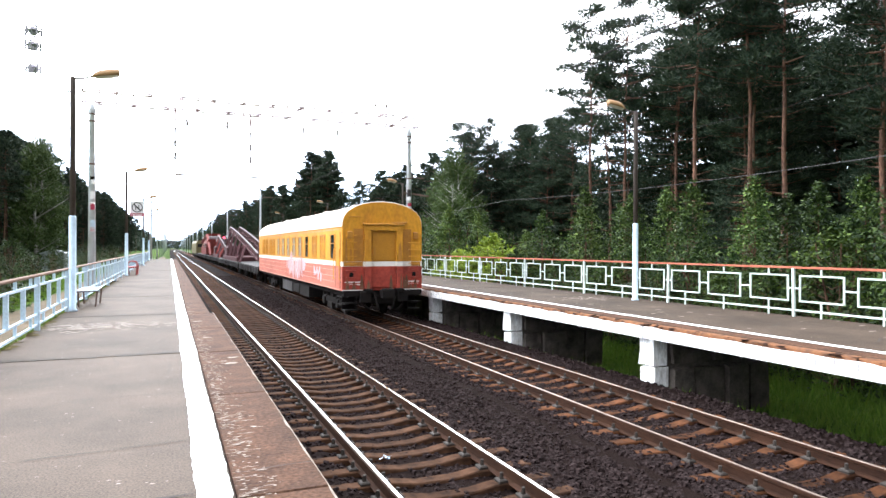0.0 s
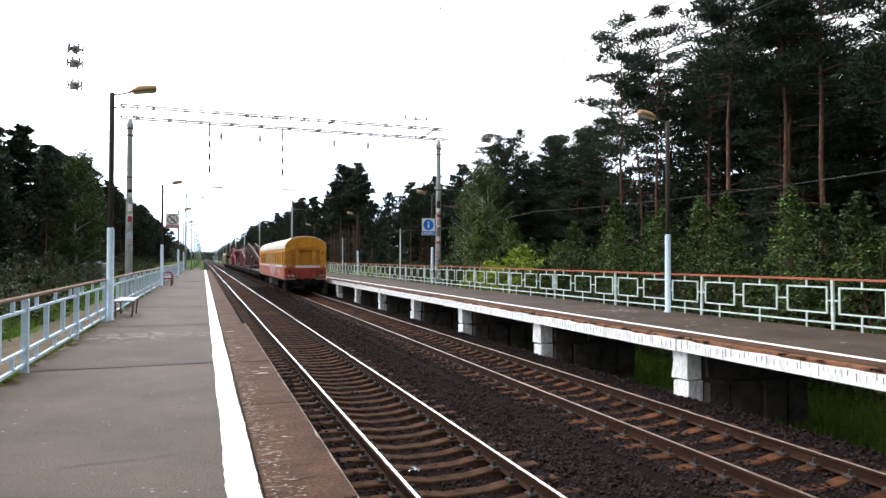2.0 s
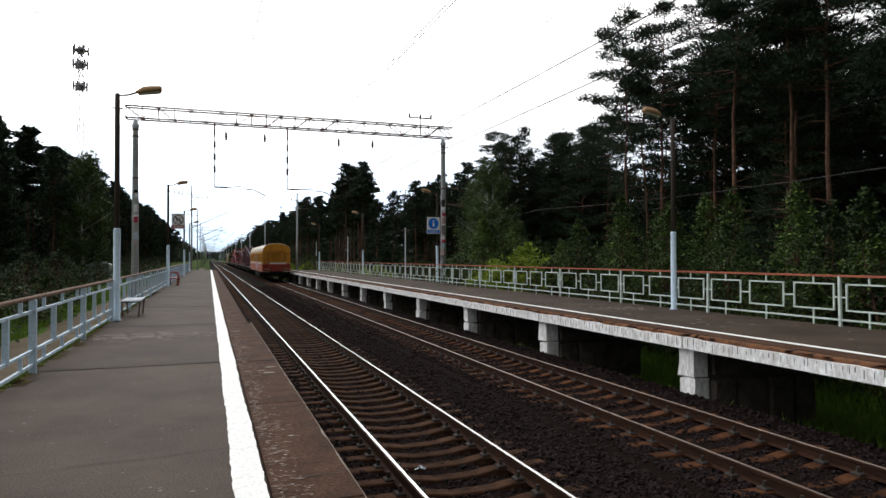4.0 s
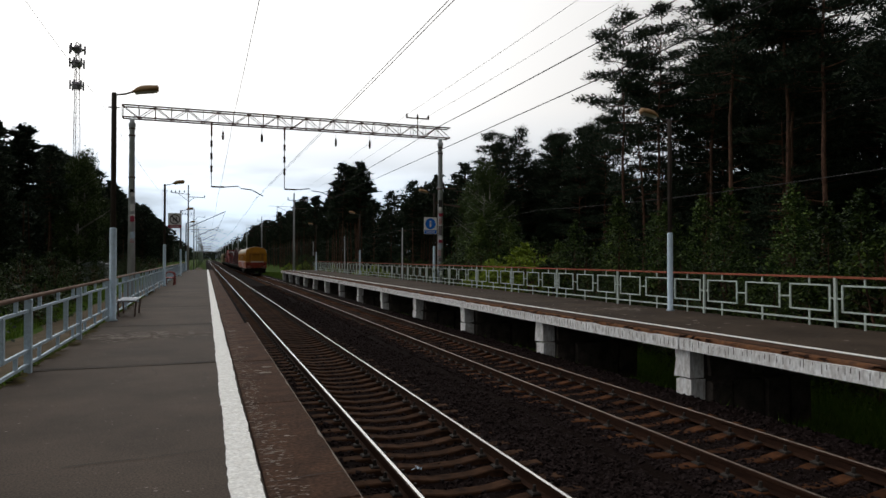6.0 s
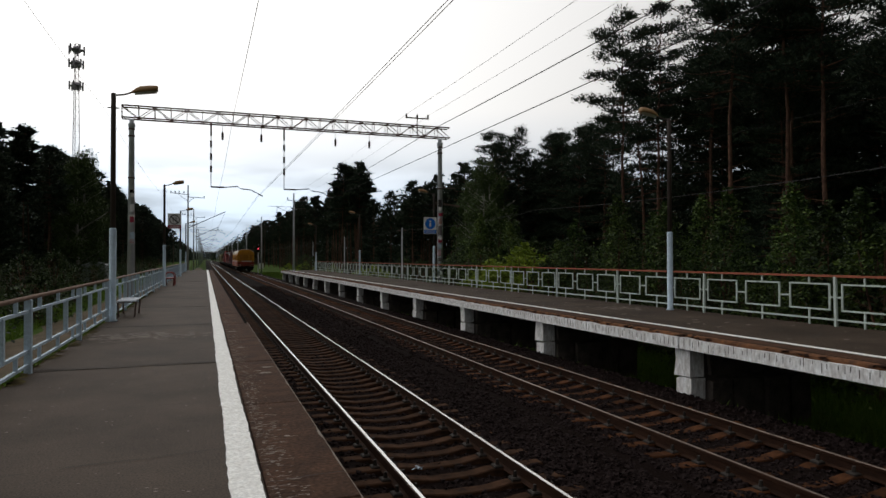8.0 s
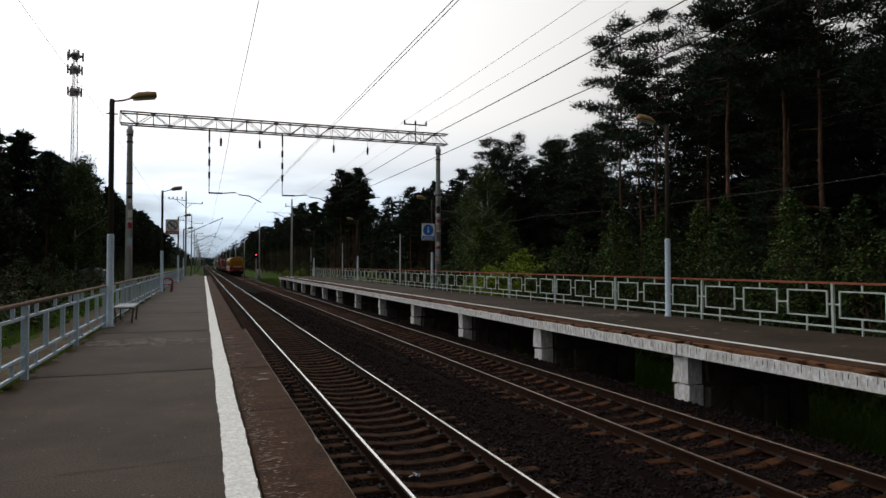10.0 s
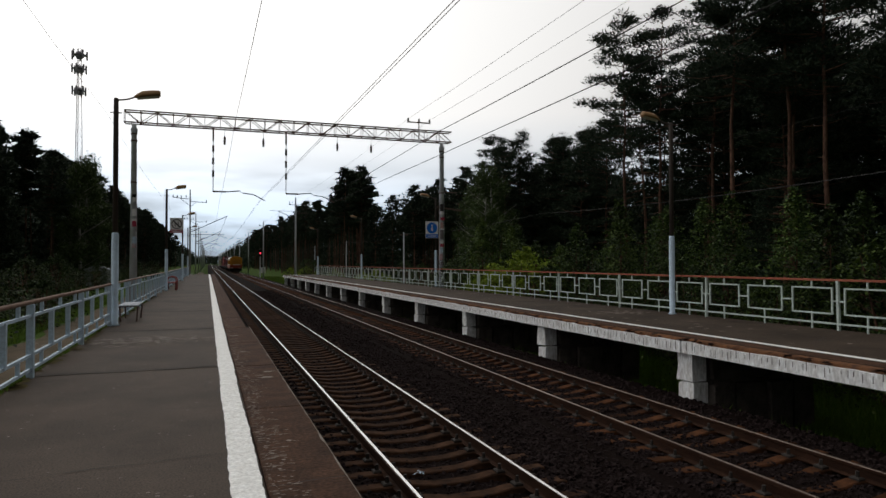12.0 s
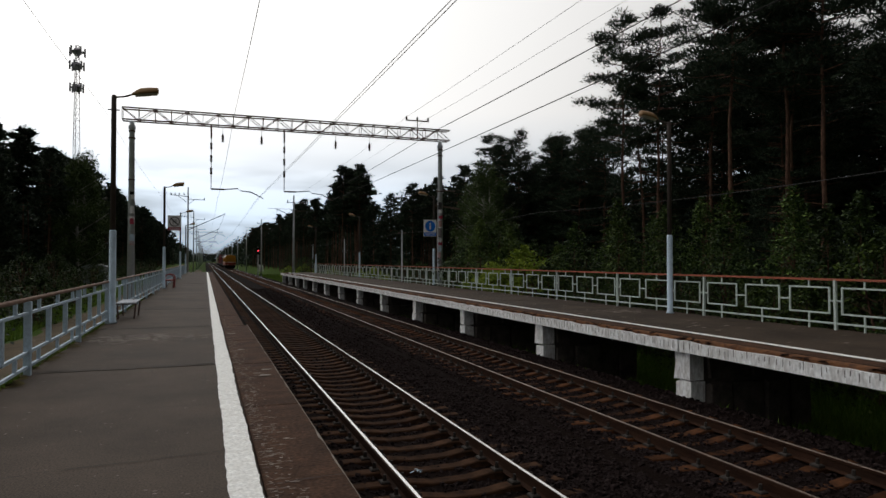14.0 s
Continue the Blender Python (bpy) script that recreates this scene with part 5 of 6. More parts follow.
    for k, x, y, s in ((5, 16.4, 38.2, 1.0), (5, 17.6, 36.6, 0.92), (5, 18.4, 26.4, 0.92), (5, 17.0, 29.6, 0.72), (0, 17.2, 24.6, 1.0), (0, 17.6, 22.0, 0.92), (1, 17.0, 28.0, 1.0), (1, 17.8, 19.0, 0.95), (2, 16.6, 20.4, 0.9), (0, 17.4, 15.6, 0.93), (1, 16.9, 14.0, 0.96), (2, 16.2, 16.8, 0.85),
                       (3, 16.2, 12.0, 1.0), (3, 17.6, 9.9, 0.95), (3, 15.8, 15.4, 0.7), (3, 16.0, 21.4, 0.7), (3, 17.2, 45.0, 0.9), (2, 17.8, 12.6, 1.0), (1, 18.0, 11.2, 1.0), (2, 16.6, 9.0, 1.0), (0, 18.6, 12.8, 0.9), (2, 17.0, 26.2, 0.75), (1, 19.2, 17.2, 1.0), (0, 19.6, 20.6, 1.0), (2, 18.4, 29.4, 1.0), (1, 20.0, 25.8, 1.05),
                       (2, 19.0, 36.0, 1.1), (1, 19.5, 39.5, 1.1), (0, 20.0, 43.0, 1.1), (2, 18.5, 46.0, 1.0), (2, 17.0, 38.5, 1.3), (2, 17.8, 42.5, 1.15), (2, 18.2, 56.0, 0.8), (2, 19.0, 64.0, 0.85), (2, 18.6, 74.0, 0.7), (2, 18.5, 84.0, 0.8), (2, 15.8, 18.2, 0.75), (2, 15.7, 14.2, 0.7), (2, 15.8, 22.6, 0.7), (1, 16.4, 10.2, 1.05), (2, 15.9, 24.4, 0.65), (1, 19.0, 14.6, 1.05), (0, 20.4, 23.0, 1.0), (2, 16.2, 29.2, 0.8), (1, 20.6, 30.0, 1.0), (2, 16.8, 110.0, 0.9), (2, 17.5, 124, 1.0), (2, 17.2, 140, 1.1)):
        put_young(k, x, y, s)
    for i in range(26):
        put_young(2 if i % 3 == 0 else 4, -r.uniform(9.5, 14.5), 28 + i * 5 + r.uniform(-2, 2), r.uniform(0.6, 0.85) if i % 3 == 0 else r.uniform(1.0, 1.7))
    for i in range(44):
        put_young(4, -r.uniform(6.2, 12.0), 9 + i * 0.95 + r.uniform(-0.6, 0.6), r.uniform(0.6, 1.15))
    b = bushy(41, 3.9, 2.0, "bright yellow-green leafy bush behind the railing", "bright_leaf", "bark_pine", "bush", "bush", False, 46, 0.085, "bushes along the fence")
    b.matrix_basis = pose(16.6, 32.5, -1.0)
    b.scale = (1.3, 1.3, 1.12)
    for x, y, k in ((17.4, 35.2, 1.0), (16.3, 30.6, 0.85), (16.0, 35.6, 0.9), (17.2, 37.6, 0.95), (17.0, 63.0, 0.6), (17.6, 71.0, 0.75), (18.0, 79.0, 0.65), (16.6, 90.0, 0.7), (15.8, 112.0, 0.8), (15.0, 128.0, 0.7)):
        copy_thing(b, pose(x, y, -1.0, 0, 0, 40 * y)).scale = (k,) * 3
    b1 = birch(51, 13.0, 2.1, "slender birch with hanging light green leaves")
    b1.matrix_basis = pose(23.5, 53.0, -1.0)
    copy_thing(b1, pose(24.6, 57.5, -1.0, 0, 0, 100)).scale = (0.95,) * 3
    copy_thing(b1, pose(21.6, 50.0, -1.0, 0, 0, 250)).scale = (0.72,) * 3
    copy_thing(b1, pose(-14.8, 92.0, -0.3, 0, 0, 200)).scale = (1.35,) * 3
    copy_thing(b1, pose(-15.2, 97.0, -0.3, 0, 0, 20)).scale = (1.3,) * 3
    # the depth of the wood behind the front rows
    for name, x0, x1, y0, y1, h in (("far_wood", 40, 60, 0, 50, 17), ("far_wood", 34, 60, 46, 76, 11), ("far_wood", 34, 60, 60, 100, 9.5), ("far_wood", 32, 60, 100, 420, 15), ("far_wood", -60, -24, 130, 420, 14), ("far_wood", -48, -23, 36, 130, 11.5)):
        q = np.random.RandomState(int(x0) + 100 + int(y0))
        n = int((y1 - y0) * (85 if y0 == 0 else 40 if y1 < 135 else 20))
        pts = np.stack([q.uniform(x0, x1, n), q.uniform(y0, y1, n), -0.5 + h * q.uniform(0.0, 1.0, n)], 1)
        vs, fs = sprays(pts, np.zeros_like(pts), 16, q, 0.75, 0.35, 0.9, 0.22, 0.3)
        tagged(new(name, array_mesh(name, vs, fs, M["needles"])), "dark dense wood behind the front trees", "wood", kind="stuff")
    q = np.random.RandomState(6)
    n = 7500
    far_y = q.uniform(380, 1100, n)
    side = np.where(q.rand(n) < 0.5, -1, 1)
    pts = np.stack([side * q.uniform(20, 44, n) + 1, far_y, 16 * q.rand(n)], 1)
    vs, fs = sprays(pts, np.zeros_like(pts), 7, q, 1.3, 0.9, 1.9, 0.6, 0.3)
    tagged(new("far_wood", array_mesh("far_wood", vs, fs, M["needles"])), "distant dark wood along both sides of the line", "wood", kind="stuff")

    # the wood that closes the view at the line's end
    n = 2600
    pts = np.stack([q.uniform(-260, 260, n), q.uniform(1180, 1300, n), 13 * q.rand(n)], 1)
    vs, fs = sprays(pts, np.zeros_like(pts), 8, q, 2.2, 1.2, 3.2, 1.1, 0.3)
    tagged(new("far_wood", array_mesh("far_wood", vs, fs, M["needles"])), "distant wood that closes the view along the line", "wood", kind="stuff")


woods()


# ---- the train ----
REAR0, SPEED = 23.6, 13.7
TRAIN = []


def bogie(parent, y, wheel_r=0.475, base=2.4):
    b = part("bogie", Geo().box(-1.12, -0.98, y - base * 0.72, y + base * 0.72, 0.42, 0.66, 0.03).box(0.98, 1.12, y - base * 0.72, y + base * 0.72, 0.42, 0.66, 0.03)
             .box(-1.1, 1.1, y - 0.25, y + 0.25, 0.5, 0.8).box(-1.2, -0.95, y - 0.4, y + 0.4, 0.2, 0.45, 0.03).box(0.95, 1.2, y - 0.4, y + 0.4, 0.2, 0.45, 0.03), M["under"], parent, "dark sprung bogie")
    for s in (-1, 1):
        for d in (-base / 2, base / 2):
            g = Geo()
            n = 20
            for r0, x0, x1 in ((wheel_r, 0.735, 0.835), (wheel_r + 0.028, 0.71, 0.735)):
                vs = [(s * x, y + d + r0 * math.cos(2 * math.pi * i / n), wheel_r + r0 * math.sin(2 * math.pi * i / n)) for x in (x0, x1) for i in range(n)]
                g.add(vs, [(i, (i + 1) % n, n + (i + 1) % n, n + i) for i in range(n)] + [tuple(range(n)), tuple(range(n, 2 * n))])
            part("wheel", g, M["under"], b, "steel wheel")
            part("axle_box", Geo().box(s * 1.06 - 0.13, s * 1.06 + 0.13, y + d - 0.16, y + d + 0.16, 0.30, 0.62, 0.03), M["under"], b)
            for k in (-0.3, 0.3):
                part("spring", Geo().spun([(0.09, 0), (0.11, 0.05), (0.09, 0.1), (0.11, 0.15), (0.09, 0.2), (0.11, 0.25), (0.09, 0.3)], 10, (s * 1.05, y + d + k, 0.6)), M["under"], b)
    return b


def coach():
    c = thing("passenger_coach", "yellow and red railway coach with white stripe and pale roof", "coach")
    L, hw = 24.0, 1.55
    arc = [(hw, 3.5), (hw - 0.015, 3.66), (hw - 0.07, 3.85), (hw - 0.2, 4.03), (hw - 0.45, 4.2), (0.75, 4.33), (0.4, 4.395), (0.0, 4.42)]
    full = arc + [(-x, z) for x, z in reversed(arc[:-1])]
    part("roof", Geo().prism_y(full, 0.10, L), M["coach_roof"], c, "pale weathered roof", False)
    for y in (3.5, 9.0, 15.0, 20.5):
        part("roof_vent", Geo().box(-0.25, 0.25, y - 0.3, y + 0.3, 4.36, 4.52, 0.05), M["coach_roof"], c)
    # end wall with rounded shoulders
    end = part("end_wall", Geo().prism_y([(-hw, 2.2), (hw, 2.2)] + [(x * 1.004, z + 0.012) for x, z in full], 0.0, 0.12), M["coach_yellow"], c, "yellow end wall")
    part("roof_rim", Geo().polyline([(x * 1.002, 0.05, z + 0.012) for x, z in full], 0.03, 6), M["coach_white"], end, "pale weathered rim")
    part("upper_side", Geo().box(-hw, hw, 0.12, L, 2.2, 3.5), M["coach_yellow"], c, "yellow upper side")
    part("lower_side", Geo().box(-hw, hw, 0.006, L, 1.12, 2.02), M["coach_side_red"], c, "faded red lower side, paled as by grazing sky light")
    part("end_skirt", Geo().box(-hw + 0.002, hw - 0.002, 0.0, 0.006, 1.12, 2.02), M["coach_red"], c, "deep red lower end")
    part("stripe", Geo().box(-hw - 0.004, hw + 0.004, -0.004, L, 2.02, 2.2), M["coach_white"], c, "white stripe round the body")
    for z, w in ((1.14, 0.022), (1.40, 0.009), (1.62, 0.009), (1.86, 0.009), (3.40, 0.010)):
        part("trim_line", Geo().box(-hw - 0.012, hw + 0.012, 0.5, L - 0.1, z - w, z + w, 0.003), M["coach_pink"], c, "thin pale trim line")
    part("gutter", Geo().box(-hw - 0.03, hw + 0.03, 0.1, L, 3.50, 3.55, 0.01), M["coach_white"], c)
    # side windows
    ys = [1.55, 3.3, 5.0, 6.7, 8.4, 10.1, 11.8, 13.5, 15.2, 17.0, 18.3, 20.1, 21.6]
    look_of = "drrdcccccrrrr"
    for s in (-1, 1):
        for i, y in enumerate(ys):
            w = 0.30 if i in (0, 3) else 0.42
            z0, z1 = 2.30, 3.20
            x = s * hw
            g = Geo()
            t = 0.045
            for ya, yb, za, zb in ((y - w - t, y + w + t, z1, z1 + t), (y - w - t, y + w + t, z0 - t, z0), (y - w - t, y - w, z0, z1), (y + w, y + w + t, z0, z1)):
                g.box(min(x, x + s * 0.025), max(x, x + s * 0.025), ya, yb, za, zb)
            win = part("window", g, M["coach_door"], c, "window in a brown-yellow frame")
            xi = x + s * 0.005
            kind = look_of[i]
            part("pane", Geo().box(min(x, xi), max(x, xi), y - w, y + w, z0, z1), M[{"d": "glass_dark", "c": "curtain", "r": "coach_dirt"}[kind]], win, {"d": "dark window glass", "c": "pale curtained pane", "r": "brown barred pane"}[kind])
            part("sash_bar", Geo().box(min(x, x + s * 0.018), max(x, x + s * 0.018), y - w, y + w, 2.86, 2.89), M["coach_yellow"], win)
            if kind == "r":
                for k in (-0.2, 0.0, 0.2):
                    part("window_bar", Geo().box(min(x, x + s * 0.018), max(x, x + s * 0.018), y + k - 0.012, y + k + 0.012, z0, z1), M["coach_yellow"], win)
        # entrance door near the end, set back in its recess
        x = s * hw
        d = part("door", Geo().box(min(x, x + s * 0.012), max(x, x + s * 0.012), 0.32, 0.98, 1.2, 3.3), M["coach_yellow"], c, "yellow entrance door")
        part("door_foot", Geo().box(min(x, x + s * 0.015), max(x, x + s * 0.015), 0.32, 0.98, 1.2, 2.02), M["coach_side_red"], d, "faded red door foot, paled as by grazing sky light")
        part("door_gap", Geo().box(min(x, x + s * 0.016), max(x, x + s * 0.016), 0.29, 0.32, 1.2, 3.3).box(min(x, x + s * 0.016), max(x, x + s * 0.016), 0.98, 1.01, 1.2, 3.3), M["under"], d)
        for yy in (0.2, 1.12):
            part("grab_rail", Geo().polyline([(x, yy, 1.5), (x + s * 0.07, yy, 1.55), (x + s * 0.07, yy, 2.65), (x, yy, 2.7)], 0.014, 6), M["coach_yellow"], d)
        part("footstep", Geo().box(min(s * 1.2, s * 1.5), max(s * 1.2, s * 1.5), 0.3, 1.0, 0.55, 0.6).box(min(s * 1.2, s * 1.5), max(s * 1.2, s * 1.5), 0.3, 1.0, 0.85, 0.9), M["under"], d)
    # sprayed scrawl on the side towards the near platform: puffy blots with slanting strokes over them
    r = wear(14)
    def blot(y, z, w, h, x, mat, label):
        n = 14
        top = [(x, y + w * r.uniform(0.75, 1.1) * math.cos(2 * math.pi * k / n), z + h * r.uniform(0.7, 1.15) * math.sin(2 * math.pi * k / n)) for k in range(n)]
        part("paint_blot", Geo().add(top, [tuple(range(n))[::-1]]), M[mat], c, label)
    for i in range(9):
        u = i / 8
        blot(7.4 + 4.4 * u + r.uniform(-0.1, 0.1), 1.85 + 0.15 * r.uniform(-1, 1), r.uniform(0.28, 0.42), 0.34 + 0.26 * math.sin(math.pi * u), -hw - 0.016 - 0.0008 * i, "graffiti" if i % 3 else "graffiti_pink", "pale lilac sprayed blot")
    for i in range(22):
        y, z = 7.3 + 5.2 * i / 22 + r.uniform(-0.15, 0.15), r.uniform(1.25, 1.75)
        h, w, lean = r.uniform(0.35, 1.1), r.uniform(0.015, 0.04), r.uniform(-0.35, 0.35)
        x = -hw - 0.026 - 0.0006 * i
        part("paint_stroke", Geo().add([(x, y - w, z), (x, y + w, z), (x, y + w * 0.7 + lean, min(z + h, 2.75)), (x, y - w * 0.7 + lean, min(z + h, 2.75))], [(0, 3, 2, 1)]), M[("coach_white", "graffiti_pink", "graffiti", "coach_red")[i % 4]], c, "sprayed paint stroke")
    for i in range(6):
        blot(3.6 + 0.27 * i, 1.5 + 0.28 * abs(math.sin(i * 1.7)), 0.13, r.uniform(0.1, 0.24), -hw - 0.016 - 0.0008 * i, "graffiti_pink", "faint pink sprayed blot")
    # the gangway door in the end wall
    frame_ = Geo().box(-0.74, -0.50, -0.16, 0.0, 1.2, 3.40, 0.02).box(0.50, 0.74, -0.16, 0.0, 1.2, 3.40, 0.02).box(-0.74, 0.74, -0.16, 0.0, 3.36, 3.56, 0.03)
    gw = part("gangway_frame", frame_, M["coach_yellow"], c, "deep yellow gangway frame")
    for s in (-0.62, 0.62):
        part("gangway_foot", Geo().box(s - 0.125, s + 0.125, -0.165, 0.0, 1.19, 2.02), M["coach_red"], gw, "red lower frame")
    for s in (-0.62, 0.62):
        part("gangway_band", Geo().box(s - 0.125, s + 0.125, -0.168, 0.0, 2.02, 2.2), M["coach_white"], gw)
    dr = part("end_door", Geo().box(-0.5, 0.5, -0.05, -0.006, 1.25, 3.36, 0.01), M["coach_door"], c, "ochre end door")
    part("door_panel", Geo().box(-0.42, 0.42, -0.062, -0.05, 2.24, 3.26, 0.008), M["coach_door"], dr)
    part("door_band", Geo().box(-0.5, 0.5, -0.056, -0.05, 2.02, 2.2), M["coach_white"], dr, "white band on the door")
    part("door_foot", Geo().box(-0.5, 0.5, -0.056, -0.05, 1.25, 2.02), M["coach_red"], dr, "red door foot")
    part("hood", Geo().box(-0.80, 0.80, -0.20, 0.0, 3.56, 3.62, 0.02), M["coach_door"], gw)
    for s in (-1, 1):
        part("soot_panel", Geo().box(min(s * 0.76, s * 1.12), max(s * 0.76, s * 1.12), -0.012, 0.0, 2.205, 3.42), M["coach_dirt"], end, "sooty brown end panel")
        for i in range(8):
            z = 1.35 + i * 0.26
            part("rung", Geo().tube((s * 1.02, -0.10, z), (s * 1.40, -0.10, z), 0.014, n=6).tube((s * 1.02, -0.10, z), (s * 1.02, 0.0, z), 0.012, n=5).tube((s * 1.40, -0.10, z), (s * 1.40, 0.0, z), 0.012, n=5), M["coach_yellow"] if z > 2.1 else M["coach_red"], end)
        part("tail_lamp", Geo().box(s * 1.28 - 0.09, s * 1.28 + 0.09, -0.12, 0.0, 3.05, 3.32, 0.03), M["coach_dirt"], end, "dark square tail lamp")
        part("tail_lamp", Geo().box(s * 1.22 - 0.06, s * 1.22 + 0.06, -0.10, 0.0, 1.64, 1.80, 0.03), M["under"], end, "dark round tail lamp")
        part("buffer_beam", Geo().box(min(s * 0.6, s * 1.52), max(s * 0.6, s * 1.52), -0.08, 0.05, 0.92, 1.13, 0.02), M["under"], c)
        part("writing_bar", Geo().box(s * 1.15 - 0.3, s * 1.15 + 0.3, -0.006, 0.0, 1.42, 1.46).box(s * 1.15 - 0.22, s * 1.15 + 0.28, -0.006, 0.0, 1.33, 1.37), M["coach_white"], end, "pale unreadable lettering bars")
    # soot and grease blown up from the coupler
    for i in range(26):
        s = r.choice((-1, 1))
        x, w = s * r.uniform(0.30, 1.45), r.uniform(0.02, 0.09)
        z0, z1 = (1.17, r.uniform(1.3, 1.75)) if i < 16 else (r.uniform(2.22, 2.5), r.uniform(2.6, 3.3))
        y = -0.0665 - 0.0004 * i if abs(x) + w < 0.5 else -0.1705 - 0.0004 * i if 0.5 <= abs(x) - w and abs(x) + w < 0.74 else -0.0140 - 0.0004 * i
        part("soot_streak", Geo().add([(x - w, y, z0), (x + w, y, z0), (x + w * 0.8, y, (z0 + z1) / 2), (x + w * 0.15, y, z1), (x - w * 0.3, y, z1 * 0.97)], [(0, 1, 2, 3, 4)]), M["grime" if i < 16 else "coach_dirt"], end, "dark sooty streak")
    for x0, x1 in ((-1.5, -0.78), (1.12, 1.5)):
        part("band_grime", Geo().box(x0, x1, -0.010, -0.0045, 2.03, 2.19), M["coach_dirt"], end, "white band worn down to brown")
    part("end_gutter", Geo().polyline([(-1.35, -0.02, 3.86), (-0.9, -0.02, 3.86)], 0.015), M["coach_dirt"], end)
    part("end_gutter", Geo().polyline([(0.35, -0.03, 3.66), (0.95, -0.03, 3.68)], 0.03), M["coach_dirt"], end)
    # coupler, hoses, underframe
    cp = part("coupler", Geo().box(-0.12, 0.12, -0.62, 0.2, 0.94, 1.16, 0.03).box(-0.24, 0.22, -0.80, -0.5, 0.88, 1.22, 0.05), M["under"], c, "dark automatic coupler")
    for s in (-1, 1):
        part("hose", Geo().polyline([(s * 0.35, -0.05, 1.05), (s * 0.36, -0.28, 0.85), (s * 0.30, -0.36, 0.55), (s * 0.24, -0.30, 0.42)], 0.035, 7), M["under"], cp)
        part("gangway_step", Geo().box(min(s * 0.45, s * 0.75), max(s * 0.45, s * 0.75), -0.3, 0.0, 1.08, 1.2, 0.03), M["under"], cp)
    part("underframe", Geo().box(-1.3, 1.3, 0.05, L - 0.05, 0.88, 1.12), M["under"], c, "dark underframe")
    part("draft_gear", Geo().box(-0.45, 0.45, 0.0, 1.6, 0.62, 0.95, 0.04), M["under"], c)
    for s in (-1, 1):
        part("step_box", Geo().box(min(s * 1.0, s * 1.48), max(s * 1.0, s * 1.48), -0.05, 0.45, 0.38, 0.42, 0.01).box(min(s * 1.0, s * 1.48), max(s * 1.0, s * 1.48), 0.0, 0.45, 0.64, 0.68, 0.01).box(min(s * 0.98, s * 1.0), max(s * 0.98, s * 1.0), 0.0, 0.45, 0.38, 0.92).box(min(s * 1.0, s * 1.46), max(s * 1.0, s * 1.46), 0.42, 0.45, 0.38, 0.92), M["under"], c, "dark corner steps")
        part("brake_rigging", Geo().polyline([(s * 0.6, 0.0, 0.9), (s * 0.75, -0.12, 0.6), (s * 0.55, -0.14, 0.42), (s * 0.3, -0.1, 0.5)], 0.03, 6), M["under"], c)
        part("buffer_plate", Geo().box(min(s * 0.52, s * 0.92), max(s * 0.52, s * 0.92), -0.24, 0.0, 0.70, 1.10, 0.04), M["under"], c)
        part("corner_pillar", Geo().tube((s * 1.53, 0.02, 1.15), (s * 1.53, 0.02, 2.02), 0.035, n=8), M["coach_red"], c)
        part("corner_pillar", Geo().tube((s * 1.53, 0.02, 2.2), (s * 1.53, 0.02, 3.5), 0.035, n=8), M["coach_yellow"], c)
        part("hem", Geo().box(min(s * 0.78, s * 1.55), max(s * 0.78, s * 1.55), -0.02, 0.0, 1.12, 1.16), M["coach_white"], c, "pale hem along the end")
    for y, w, h in ((8.4, 1.2, 0.5), (10.6, 0.9, 0.45), (13.4, 1.6, 0.5)):
        for s in (-1, 1):
            part("equipment_box", Geo().box(min(s * 0.7, s * 1.35), max(s * 0.7, s * 1.35), y - w, y + w, 0.88 - h, 0.9, 0.02), M["wagon_grey"] if y > 13 else M["under"], c, "underfloor equipment box")
    for y in (3.6, L - 3.6):
        bogie(c, y)
    return c


def flat_wagon():
    w = thing("flat_wagon", "grey steel flat wagon with dark bogies", "wagon", "flat wagons of the train")
    part("deck", Geo().box(-1.5, 1.5, 0.5, 13.9, 1.18, 1.32, 0.01), M["wagon_grey"], w, "weathered grey deck")
    for s in (-1, 1):
        part("side_sill", Geo().box(min(s * 1.38, s * 1.5), max(s * 1.38, s * 1.5), 0.5, 13.9, 0.78, 1.18), M["under"], w, "dark side sill")
        for k in range(7):
            part("stake_pocket", Geo().box(min(s * 1.5, s * 1.58), max(s * 1.5, s * 1.58), 1.4 + k * 1.9, 1.56 + k * 1.9, 0.85, 1.3), M["wagon_grey"], w)
    part("centre_sill", Geo().box(-0.3, 0.3, -0.1, 14.5, 0.75, 1.18), M["under"], w)
    for y in (2.6, 11.8):
        bogie(w, y, base=1.85)
    return w


